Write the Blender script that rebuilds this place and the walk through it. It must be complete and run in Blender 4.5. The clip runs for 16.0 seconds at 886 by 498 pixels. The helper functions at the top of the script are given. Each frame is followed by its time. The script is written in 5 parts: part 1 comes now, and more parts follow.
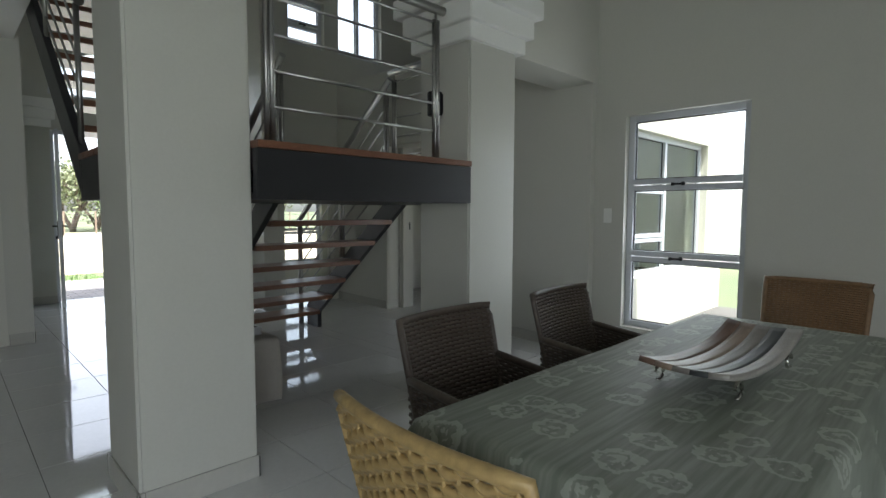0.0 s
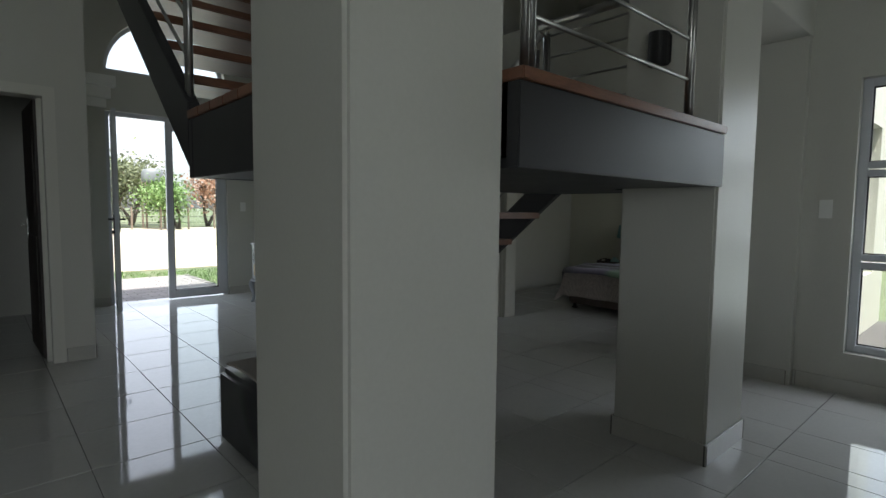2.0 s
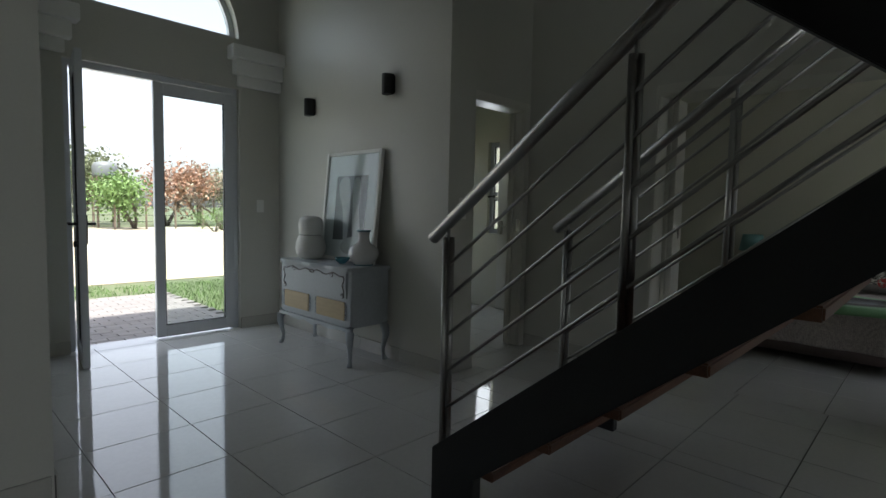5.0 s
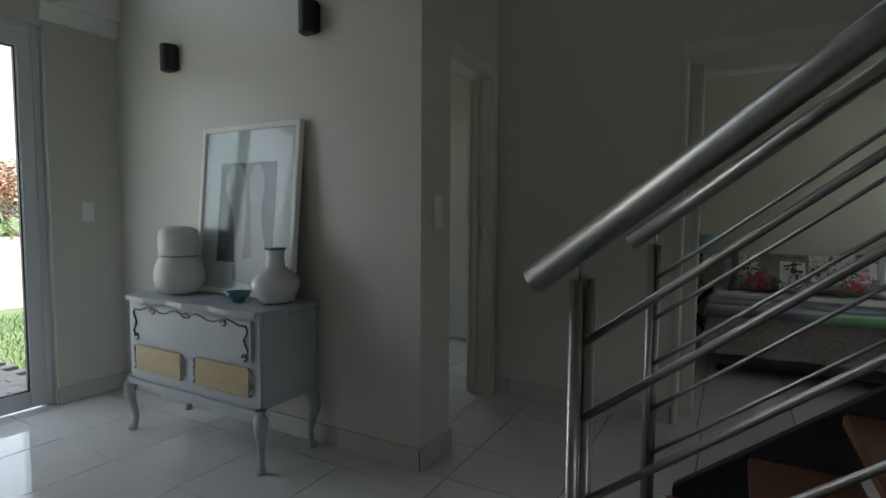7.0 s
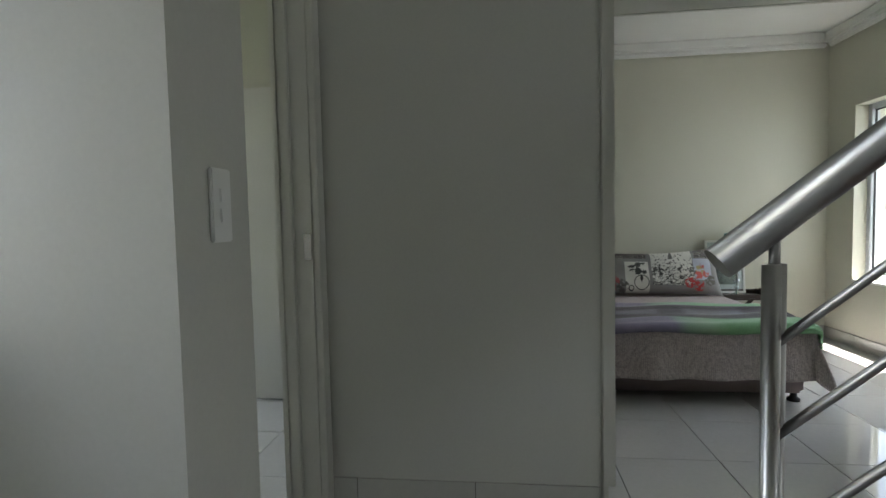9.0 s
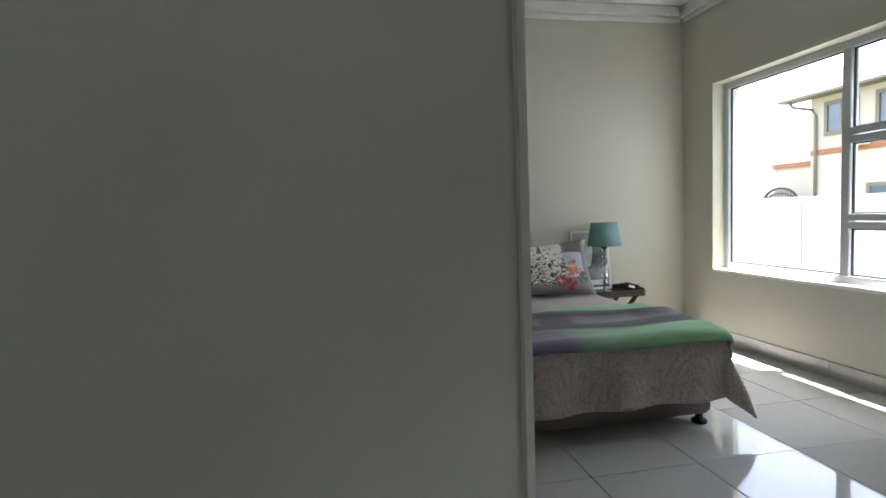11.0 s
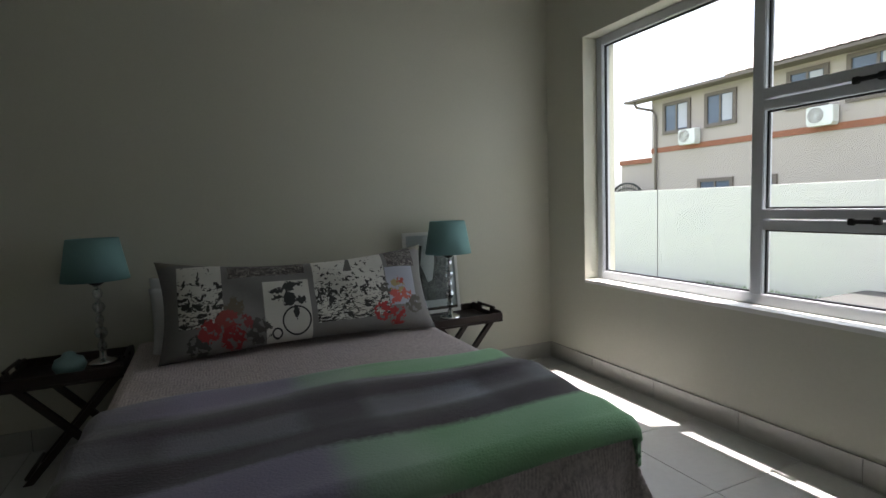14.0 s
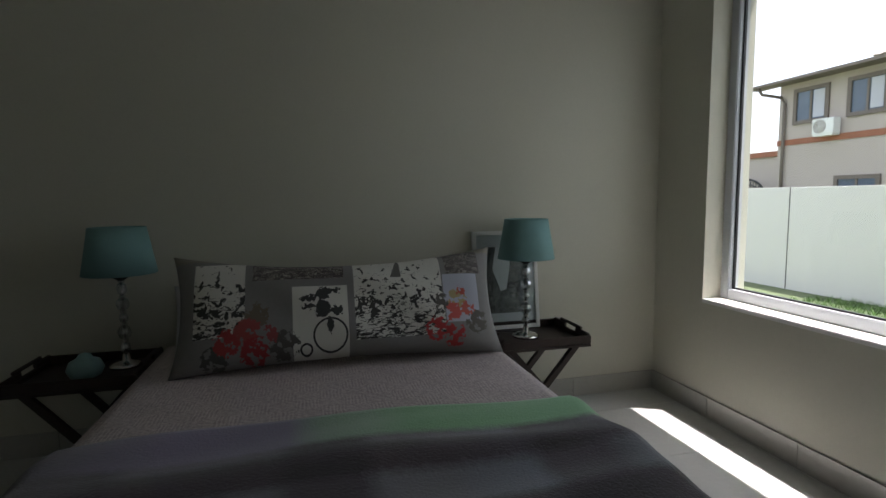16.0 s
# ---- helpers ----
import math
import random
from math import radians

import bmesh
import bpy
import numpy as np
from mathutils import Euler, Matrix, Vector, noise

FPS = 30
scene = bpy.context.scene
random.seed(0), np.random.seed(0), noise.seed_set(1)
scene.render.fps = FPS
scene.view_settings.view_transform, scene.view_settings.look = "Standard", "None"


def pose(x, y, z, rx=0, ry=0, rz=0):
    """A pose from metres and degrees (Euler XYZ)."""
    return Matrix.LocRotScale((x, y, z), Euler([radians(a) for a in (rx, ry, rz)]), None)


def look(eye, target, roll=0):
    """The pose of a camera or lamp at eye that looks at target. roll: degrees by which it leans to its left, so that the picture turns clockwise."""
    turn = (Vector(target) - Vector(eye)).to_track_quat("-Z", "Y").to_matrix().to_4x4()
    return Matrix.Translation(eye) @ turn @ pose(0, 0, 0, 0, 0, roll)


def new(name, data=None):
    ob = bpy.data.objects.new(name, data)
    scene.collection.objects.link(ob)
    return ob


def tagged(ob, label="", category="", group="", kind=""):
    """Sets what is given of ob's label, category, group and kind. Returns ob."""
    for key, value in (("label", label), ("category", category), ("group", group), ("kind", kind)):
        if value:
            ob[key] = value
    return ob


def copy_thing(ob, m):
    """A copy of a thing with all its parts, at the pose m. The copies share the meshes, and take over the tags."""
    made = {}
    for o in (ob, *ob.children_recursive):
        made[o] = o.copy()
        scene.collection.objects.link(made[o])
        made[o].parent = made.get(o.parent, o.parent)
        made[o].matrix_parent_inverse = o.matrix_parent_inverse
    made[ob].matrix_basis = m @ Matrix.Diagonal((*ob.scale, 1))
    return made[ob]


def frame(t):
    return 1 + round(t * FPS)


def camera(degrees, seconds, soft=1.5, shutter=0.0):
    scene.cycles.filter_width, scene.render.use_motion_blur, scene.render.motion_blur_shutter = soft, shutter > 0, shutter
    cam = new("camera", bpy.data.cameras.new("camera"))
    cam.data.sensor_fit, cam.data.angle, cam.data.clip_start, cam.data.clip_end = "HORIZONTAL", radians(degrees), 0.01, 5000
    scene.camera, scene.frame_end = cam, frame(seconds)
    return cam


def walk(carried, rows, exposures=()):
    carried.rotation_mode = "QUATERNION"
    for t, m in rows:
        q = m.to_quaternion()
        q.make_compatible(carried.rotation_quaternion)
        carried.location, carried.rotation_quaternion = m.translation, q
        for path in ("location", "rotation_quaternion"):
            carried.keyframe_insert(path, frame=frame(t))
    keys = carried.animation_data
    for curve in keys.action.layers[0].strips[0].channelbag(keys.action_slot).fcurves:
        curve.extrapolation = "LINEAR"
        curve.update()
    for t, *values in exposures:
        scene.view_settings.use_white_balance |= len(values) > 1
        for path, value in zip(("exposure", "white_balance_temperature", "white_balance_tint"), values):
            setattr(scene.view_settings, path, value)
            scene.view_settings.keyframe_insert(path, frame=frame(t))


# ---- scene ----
cam = camera(81.0, 16.0)
METRES, EYE, TILT, LEAN, TURN = 9.35, 1.22, 0.0, 0.0, -44.3
ROWS = [
    (0.0, 0.0, 0.0, 0.0, 0.02, -4.15, -0.23),
    (0.5, -0.0221, 0.0209, -0.0037, 0.36, -4.25, -0.31),
    (1.0, -0.0473, 0.0452, -0.0051, 1.07, -4.26, -0.4),
    (1.5, -0.0749, 0.0689, -0.006, 1.86, -4.29, -0.47),
    (2.0, -0.1016, 0.0978, -0.0068, 2.39, -4.29, -0.62),
    (2.5, -0.1298, 0.1296, -0.0072, 2.8, -4.39, -0.62),
    (3.0, -0.1577, 0.1621, -0.0063, 2.91, -4.35, -0.98),
    (3.5, -0.1828, 0.1964, -0.0051, 2.79, -4.38, -1.1),
    (6.0, -0.2779, 0.3589, -0.0074, -7.65, -3.86, -0.9),
    (6.5, -0.2862, 0.3986, -0.0074, -11.24, -3.76, -0.7),
    (7.0, -0.2927, 0.4359, -0.006, -16.51, -3.79, -0.35),
    (7.5, -0.2896, 0.4748, -0.0045, -22.08, -3.36, 0.01),
    (8.0, -0.2814, 0.51, -0.0065, -28.42, -2.87, 0.47),
    (10.5, -0.1985, 0.6296, -0.0114, -51.72, -3.93, 1.79),
    (11.0, -0.1697, 0.6422, -0.0156, -56.34, -3.79, 1.99),
    (11.5, -0.1437, 0.6518, -0.0173, -61.02, -4.42, 2.19),
    (12.0, -0.1172, 0.6590, -0.016, -63.85, -4.65, 2.32),
    (12.5, -0.0921, 0.6657, -0.0159, -66.44, -4.75, 2.37),
    (13.0, -0.0717, 0.6724, -0.0145, -69.56, -4.83, 2.31),
    (13.5, -0.0481, 0.6713, -0.0144, -70.47, -4.94, 2.15),
    (14.0, -0.0258, 0.6688, -0.0164, -70.33, -5.0, 1.99),
    (14.5, -0.0054, 0.6725, -0.0152, -69.87, -5.14, 1.76),
    (15.0, 0.0091, 0.6777, -0.0145, -68.36, -5.28, 1.35),
    (15.5, 0.0207, 0.6798, -0.0149, -65.22, -5.4, 0.99),
    (16.0, 0.0281, 0.6795, -0.0162, -59.94, -5.64, 0.58),
]
EXPOSURES = [(0.0, 1.65, 6350, 13), (1.5, 0.95, 6350, 13), (2.5, 1.1, 6350, 13), (3.0, 1.2, 6350, 13), (3.5, 1.1, 6350, 13), (6.0, 0.8, 6350, 13), (7.0, 1.35, 6350, 13), (7.5, 1.75, 6350, 13), (8.0, 2.1, 6350, 13), (10.5, 2.7, 6300, 18), (12.0, 2.3, 6300, 18), (13.0, 2.0, 6300, 18), (14.5, 1.35, 6300, 18), (16.0, 1.15, 6300, 18)]
walk(cam, [(t, pose(0, 0, EYE, TILT, LEAN, TURN) @ pose(METRES * x, METRES * y, METRES * z, 90 + pitch, roll, yaw)) for t, x, y, z, yaw, pitch, roll in ROWS],
     exposures=EXPOSURES)

# ---- daylight ----
SUN_FROM = Vector((-0.12, -0.262, 1.0)).normalized()
world = bpy.data.worlds.new("daylight")
scene.world = world
world.use_nodes = True
wn = world.node_tree
sky = wn.nodes.new("ShaderNodeTexSky")
sky.sky_type, sky.sun_disc = "NISHITA", False
sky.sun_elevation = math.asin(SUN_FROM.z)
sky.sun_rotation = math.atan2(SUN_FROM.x, SUN_FROM.y)
sky.dust_density = 3.0
hazy = wn.nodes.new("ShaderNodeHueSaturation")
hazy.inputs["Saturation"].default_value, hazy.inputs["Value"].default_value = 0.45, 1.5
wn.links.new(sky.outputs[0], hazy.inputs["Color"])
wn.links.new(hazy.outputs[0], wn.nodes["Background"].inputs[0])
wn.nodes["Background"].inputs[1].default_value = 0.15
sun = new("sun", bpy.data.lights.new("sun", "SUN"))
sun.data.energy, sun.data.angle, sun.data.color = 5.0, radians(0.5), (1.0, 0.95, 0.87)
sun.matrix_world = look(tuple(SUN_FROM * 30), (0, 0, 0))


def sky_lamp(name, place, toward, w, h, power):
    """Stands in for the sky's light in a window's opening."""
    lamp = new(name, bpy.data.lights.new(name, "AREA"))
    lamp.data.shape, lamp.data.size, lamp.data.size_y, lamp.data.energy = "RECTANGLE", w, h, power
    lamp.data.color = (0.90, 0.97, 1.0)
    lamp.matrix_world = look(place, toward)
    return lamp


sky_lamp("bedroom_window_light", (5.7, 2.32, 1.28), (5.9, 5.0, 0.7), 1.9, 1.35, 1.5)
sky_lamp("dining_window_light", (4.18, 1.58, 1.15), (1.0, 1.2, 0.9), 0.8, 1.6, 4)
sky_lamp("front_door_light", (1.75, 8.56, 1.15), (1.75, 4.0, 0.9), 1.2, 2.1, 3.6)
sky_lamp("arch_light", (1.76, 8.56, 3.0), (1.76, 4.0, 1.6), 1.1, 0.5, 1.2)
sky_lamp("upper_window_light", (4.0, 6.4, 3.9), (3.0, 3.0, 2.0), 1.4, 0.8, 1.5)
# Added fill for dining area and hall; the glazing it shines through is assumed, unseen.
sky_lamp("unseen_dining_fill", (-2.2, -3.15, 1.5), (2.0, 3.0, 1.0), 3.0, 2.2, 27)
sky_lamp("side_room_window_light", (5.1, 7.51, 1.5), (3.2, 6.6, 1.2), 0.16, 1.0, 1.2)


# ---- materials ----
def ramp_node(nt, stops):
    r = nt.nodes.new("ShaderNodeValToRGB")
    while len(r.color_ramp.elements) < len(stops):
        r.color_ramp.elements.new(0.5)
    for e, (p, c) in zip(r.color_ramp.elements, stops):
        e.position, e.color = p, (*c, 1)
    return r


def shade(c, k):
    return tuple(min(1, v * k) for v in c)


def base_mat(name):
    m = bpy.data.materials.new(name)
    m.use_nodes = True
    return m, m.node_tree, m.node_tree.nodes["Principled BSDF"]


def surface(name, col, rough=0.6, metal=0.0, big=1.2, fine=60.0, vary=0.06, bump=0.1, depth=0.002, stretch=(1, 1, 1), alike=0.0, coat=0.0, spec=0.5):
    """A surface with broad stains, fine grain and relief, at real size."""
    m, nt, b = base_mat(name)
    co = nt.nodes.new("ShaderNodeTexCoord")
    mp = nt.nodes.new("ShaderNodeMapping")
    mp.inputs["Scale"].default_value = stretch
    nt.links.new(co.outputs["Object"], mp.inputs[0])
    n1, n2 = nt.nodes.new("ShaderNodeTexNoise"), nt.nodes.new("ShaderNodeTexNoise")
    n1.inputs["Scale"].default_value, n2.inputs["Scale"].default_value = big, fine
    n1.inputs["Detail"].default_value, n2.inputs["Detail"].default_value = 5, 4
    for n in (n1, n2):
        nt.links.new(mp.outputs[0], n.inputs["Vector"])
    mix = nt.nodes.new("ShaderNodeMath")
    mix.operation = "MULTIPLY_ADD"
    nt.links.new(n2.outputs[0], mix.inputs[0])
    mix.inputs[1].default_value = 0.5
    half = nt.nodes.new("ShaderNodeMath")
    half.operation = "MULTIPLY"
    half.inputs[1].default_value = 0.5
    nt.links.new(n1.outputs[0], half.inputs[0])
    nt.links.new(half.outputs[0], mix.inputs[2])
    value = mix.outputs[0]
    if alike:
        info = nt.nodes.new("ShaderNodeObjectInfo")
        k = nt.nodes.new("ShaderNodeMath")
        k.operation = "MULTIPLY_ADD"
        k.inputs[1].default_value = alike
        nt.links.new(info.outputs["Random"], k.inputs[0])
        nt.links.new(value, k.inputs[2])
        value = k.outputs[0]
    r = ramp_node(nt, [(0.3, shade(col, 1 - vary)), (0.7, shade(col, 1 + vary))])
    nt.links.new(value, r.inputs[0])
    nt.links.new(r.outputs[0], b.inputs["Base Color"])
    rr = nt.nodes.new("ShaderNodeMapRange")
    rr.inputs[3].default_value, rr.inputs[4].default_value = max(0.02, rough * 0.85), min(1, rough * 1.15)
    nt.links.new(n1.outputs[0], rr.inputs[0])
    nt.links.new(rr.outputs[0], b.inputs["Roughness"])
    b.inputs["Metallic"].default_value = metal
    b.inputs["Coat Weight"].default_value = coat
    b.inputs["Specular IOR Level"].default_value = spec
    if bump:
        bp = nt.nodes.new("ShaderNodeBump")
        bp.inputs["Strength"].default_value, bp.inputs["Distance"].default_value = bump, depth
        nt.links.new(n2.outputs[0], bp.inputs["Height"])
        nt.links.new(bp.outputs[0], b.inputs["Normal"])
    return m


def glass_mat(name, tint=(0.95, 0.98, 0.97)):
    m, nt, b = base_mat(name)
    nt.nodes.remove(b)
    tr, gl, mx = (nt.nodes.new(k) for k in ("ShaderNodeBsdfTransparent", "ShaderNodeBsdfGlossy", "ShaderNodeMixShader"))
    tr.inputs[0].default_value = (*tint, 1)
    gl.inputs["Roughness"].default_value = 0.01
    mx.inputs[0].default_value = 0.03
    nt.links.new(tr.outputs[0], mx.inputs[1])
    nt.links.new(gl.outputs[0], mx.inputs[2])
    nt.links.new(mx.outputs[0], nt.nodes["Material Output"].inputs[0])
    return m


PAINT = surface("wall_paint", (0.53, 0.525, 0.475), 0.42, big=0.7, fine=90, vary=0.035, bump=0.12, depth=0.0015)
CREAM = surface("bedroom_paint", (0.58, 0.57, 0.475), 0.5, big=0.8, fine=90, vary=0.03, bump=0.12, depth=0.0015)
WHITE = surface("white_plaster", (0.78, 0.78, 0.75), 0.55, fine=70, vary=0.03, bump=0.08)
TILE = surface("floor_tile_glaze", (0.57, 0.57, 0.55), 0.05, big=2.5, fine=45, vary=0.05, bump=0.02, depth=0.001, alike=0.06, spec=0.6)
SKIRT = surface("skirting_tile_glaze", (0.47, 0.46, 0.42), 0.18, big=3, fine=40, vary=0.05, bump=0.03, alike=0.08)
GROUT = surface("grey_grout", (0.085, 0.08, 0.075), 0.9, fine=150, vary=0.2)
ALU = surface("powder_coated_aluminium", (0.56, 0.58, 0.61), 0.38, metal=0.15, fine=200, vary=0.03, bump=0.03)
BLACKSTEEL = surface("black_painted_steel", (0.018, 0.018, 0.020), 0.42, big=4, fine=120, vary=0.25, bump=0.06)
STEEL = surface("brushed_stainless", (0.38, 0.375, 0.36), 0.34, metal=1.0, big=5, fine=90, vary=0.06, bump=0.0)
WOOD = surface("red_brown_hardwood", (0.17, 0.075, 0.042), 0.36, big=3, fine=26, vary=0.35, bump=0.06, stretch=(1.5, 9, 9))
DARKWOOD = surface("dark_stained_wood", (0.035, 0.022, 0.017), 0.4, big=4, fine=30, vary=0.3, bump=0.08, stretch=(2, 10, 10))
DOORWOOD = surface("dark_brown_door", (0.045, 0.035, 0.03), 0.5, big=3, fine=24, vary=0.3, bump=0.08, stretch=(10, 10, 1.2))
FRAMEPAINT = surface("cream_gloss_frame_paint", (0.60, 0.59, 0.53), 0.32, fine=90, vary=0.04, bump=0.04)
PLASTIC = surface("white_plastic", (0.75, 0.75, 0.72), 0.35, fine=200, vary=0.02, bump=0.0)
BLACKMETAL = surface("matt_black_metal", (0.012, 0.012, 0.013), 0.5, fine=150, vary=0.2, bump=0.05)
BRASS = surface("chromed_metal", (0.62, 0.61, 0.58), 0.18, metal=1.0, fine=80, vary=0.05, bump=0.02)
GLASS = glass_mat("window_glass")


# ---- building blocks ----
def bx(bm, x0, x1, y0, y1, z0, z1, m=None):
    p = [Vector((x, y, z)) for z in (z0, z1) for y in (y0, y1) for x in (x0, x1)]
    v = [bm.verts.new(m @ q if m else q) for q in p]
    for f in ((0, 2, 3, 1), (4, 5, 7, 6), (0, 1, 5, 4), (2, 6, 7, 3), (0, 4, 6, 2), (1, 3, 7, 5)):
        bm.faces.new([v[i] for i in f])


def prism(bm, pts, axis, a, b):
    """A polygon in the plane across axis, extruded from a to b."""
    def at(p, d):
        q = list(p)
        q.insert(axis, d)
        return q
    lo, hi = [bm.verts.new(at(p, a)) for p in pts], [bm.verts.new(at(p, b)) for p in pts]
    bm.faces.new(lo)
    bm.faces.new(hi[::-1])
    for i in range(len(pts)):
        j = (i + 1) % len(pts)
        bm.faces.new((lo[i], hi[i], hi[j], lo[j]))


def tube(bm, pts, r, seg=10, close=False):
    pts = [Vector(p) for p in pts]
    rings, n = [], len(pts)
    for i, p in enumerate(pts):
        d = (pts[(i + 1) % n if close else min(i + 1, n - 1)] - pts[i - 1 if close else max(i - 1, 0)]).normalized()
        up = Vector((0, 0, 1)) if abs(d.z) < 0.9 else Vector((1, 0, 0))
        a = d.cross(up).normalized()
        c = a.cross(d)
        rr = r[i] if isinstance(r, (list, tuple)) else r
        rings.append([bm.verts.new(p + rr * (math.cos(t) * a + math.sin(t) * c)) for t in (2 * math.pi * k / seg for k in range(seg))])
    for i in range(n if close else n - 1):
        s, e = rings[i], rings[(i + 1) % n]
        for k in range(seg):
            bm.faces.new((s[k], s[(k + 1) % seg], e[(k + 1) % seg], e[k]))
    if not close:
        bm.faces.new(rings[0][::-1])
        bm.faces.new(rings[-1])


def lathe(bm, prof, seg=28, cx=0.0, cy=0.0):
    rings = [[bm.verts.new((cx + r * math.cos(2 * math.pi * k / seg), cy + r * math.sin(2 * math.pi * k / seg), z)) for k in range(seg)] for r, z in prof]
    for s, e in zip(rings, rings[1:]):
        for k in range(seg):
            bm.faces.new((s[k], s[(k + 1) % seg], e[(k + 1) % seg], e[k]))
    if prof[0][0] > 0.0005:
        bm.faces.new(rings[0][::-1])
    if prof[-1][0] > 0.0005:
        bm.faces.new(rings[-1])


def sheet(bm, nu, nv, f):
    g = [[bm.verts.new(f(i / nu, j / nv)) for j in range(nv + 1)] for i in range(nu + 1)]
    for i in range(nu):
        for j in range(nv):
            bm.faces.new((g[i][j], g[i + 1][j], g[i + 1][j + 1], g[i][j + 1]))


def part(name, bm, material, parent=None, label="", bevel=0.0, smooth=False):
    bmesh.ops.recalc_face_normals(bm, faces=bm.faces)
    if bevel:
        bmesh.ops.bevel(bm, geom=[e for e in bm.edges if e.is_manifold and e.calc_face_angle(0) > 0.6], offset=bevel, segments=2, affect="EDGES", clamp_overlap=True)
    if smooth:
        for f in bm.faces:
            f.smooth = True
    me = bpy.data.meshes.new(name)
    bm.to_mesh(me)
    bm.free()
    me.materials.append(material)
    ob = new(name, me)
    ob.parent = parent
    if label:
        tagged(ob, label)
    return ob


def B():
    return bmesh.new()


def box_part(name, dims, material, parent=None, label="", bevel=0.003):
    bm = B()
    bx(bm, *dims)
    return part(name, bm, material, parent, label, bevel)


def thing(name, label, category, m=None, group=""):
    ob = new(name)
    ob.empty_display_size = 0.1
    if m is not None:
        ob.matrix_basis = m
    return tagged(ob, label, category, group)


def setting(ob, label, category=""):
    return tagged(ob, label, category, kind="structure")


def wall(name, along, face, thick, u0, u1, z0, z1, holes, material, label):
    """A wall along x or y, from its face to face + thick, with rectangular holes (u0, u1, z0, z1)."""
    us = sorted({u0, u1, *(v for h in holes for v in h[:2])})
    zs = sorted({z0, z1, *(v for h in holes for v in h[2:])})
    bm = B()
    for a, b in zip(us, us[1:]):
        run = []
        for c, d in zip(zs, zs[1:]):
            mu, mz = (a + b) / 2, (c + d) / 2
            if any(h[0] < mu < h[1] and h[2] < mz < h[3] for h in holes):
                continue
            if run and abs(run[-1][1] - c) < 1e-6:
                run[-1][1] = d
            else:
                run.append([c, d])
        for c, d in run:
            f0, f1 = sorted((face, face + thick))
            bx(bm, *((a, b, f0, f1) if along == "x" else (f0, f1, a, b)), c, d)
    bmesh.ops.remove_doubles(bm, verts=bm.verts, dist=1e-5)
    seen = {}
    for f in list(bm.faces):
        seen.setdefault(tuple(round(v, 4) for v in f.calc_center_median()), []).append(f)
    bmesh.ops.delete(bm, geom=[f for fs in seen.values() if len(fs) > 1 for f in fs], context="FACES")
    return setting(part(name, bm, material), label, "wall")


# ---- the shell ----
T = 0.48        # tile pitch
WY = 4.06       # face of the wall with the dining window
WB = 3.99       # face of the wall with the bedroom door
WT = 0.36       # its thickness
DY0, DY1 = 3.45, 5.09   # its opening
HIGH = 5.4
setting(box_part("ceiling_dining", (-4.3, 4.3, -3.3, 8.6, HIGH, HIGH + 0.15), WHITE), "white plaster ceiling over the double-height hall", "ceiling")
# Unseen; added to stop the sun flooding the void above the bedroom.
setting(box_part("ceiling_upper", (4.3, 7.4, 2.2, 6.4, HIGH, HIGH + 0.15), WHITE), "white plaster upper ceiling, unseen, added to keep the sun out", "ceiling")
setting(box_part("ceiling_bedroom", (4.23, 7.3, 2.42, 6.32, 2.72, 2.92), WHITE), "white plaster bedroom ceiling", "ceiling")
setting(box_part("ceiling_passage", (-4.0, 0.56, 3.2, 8.3, 2.72, 2.95), WHITE), "white plaster ceiling of the low side passage", "ceiling")
wall("wall_east", "y", WY, 0.17, -3.3, 2.3, -0.2, HIGH, [(1.12, 2.03, 0.27, 2.0)], PAINT, "beige painted dining wall with a tall window opening")
wall("wall_bedroom_side", "y", WB, WT, 2.3, 6.17, -0.2, 2.92, [(DY0, DY1, -0.2, 2.03)], PAINT, "beige painted wall with the bedroom doorway")
wall("wall_upper_void", "y", 7.13, 0.17, 2.3, 6.32, 2.92, HIGH, [], PAINT, "beige painted upper wall")
wall("wall_upper_south", "x", 2.3, 0.17, 4.23, 7.13, 2.92, HIGH, [], PAINT, "beige painted upper wall")
wall("wall_bedroom_window", "x", 2.54, -0.24, 4.19, 7.3, -0.2, 2.92, [(4.75, 6.72, 0.57, 2.02)], CREAM, "cream painted bedroom wall with a wide window opening")
wall("wall_bedroom_head", "y", 7.08, 0.2, 2.54, 6.32, -0.2, 2.72, [], CREAM, "cream painted wall behind the bed")
wall("wall_bedroom_lining", "y", WB + WT, 0.012, 2.54, 6.17, -0.2, 2.72, [(DY0, DY1, -0.2, 2.03)], CREAM, "cream painted bedroom side of the doorway wall")
wall("wall_passage_door", "x", 6.17, 0.15, 3.11, 7.3, -0.2, HIGH, [(3.16, 3.93, -0.2, 2.03), (3.27, 3.8, 3.34, 3.95), (4.02, 4.75, 3.34, 4.6)], PAINT, "beige painted wall with a doorway and two upper windows")
wall("wall_chest", "y", 2.84, 0.27, 6.03, 8.35, -0.2, HIGH, [], PAINT, "beige painted wall behind the chest of drawers")
wall("wall_west_end", "x", 6.0, 0.15, -4.0, 0.56, -0.2, 2.72, [(-0.42, 0.36, -0.2, 1.95)], PAINT, "beige painted wall with the side doorway")
wall("wall_hall_west", "y", 0.6, -0.04, 6.0, 8.35, -0.2, HIGH, [], PAINT, "beige painted wall beside the front door")
wall("wall_west", "y", -4.0, -0.2, -3.3, 8.5, -0.2, HIGH, [], PAINT, "beige painted wall closing the house")
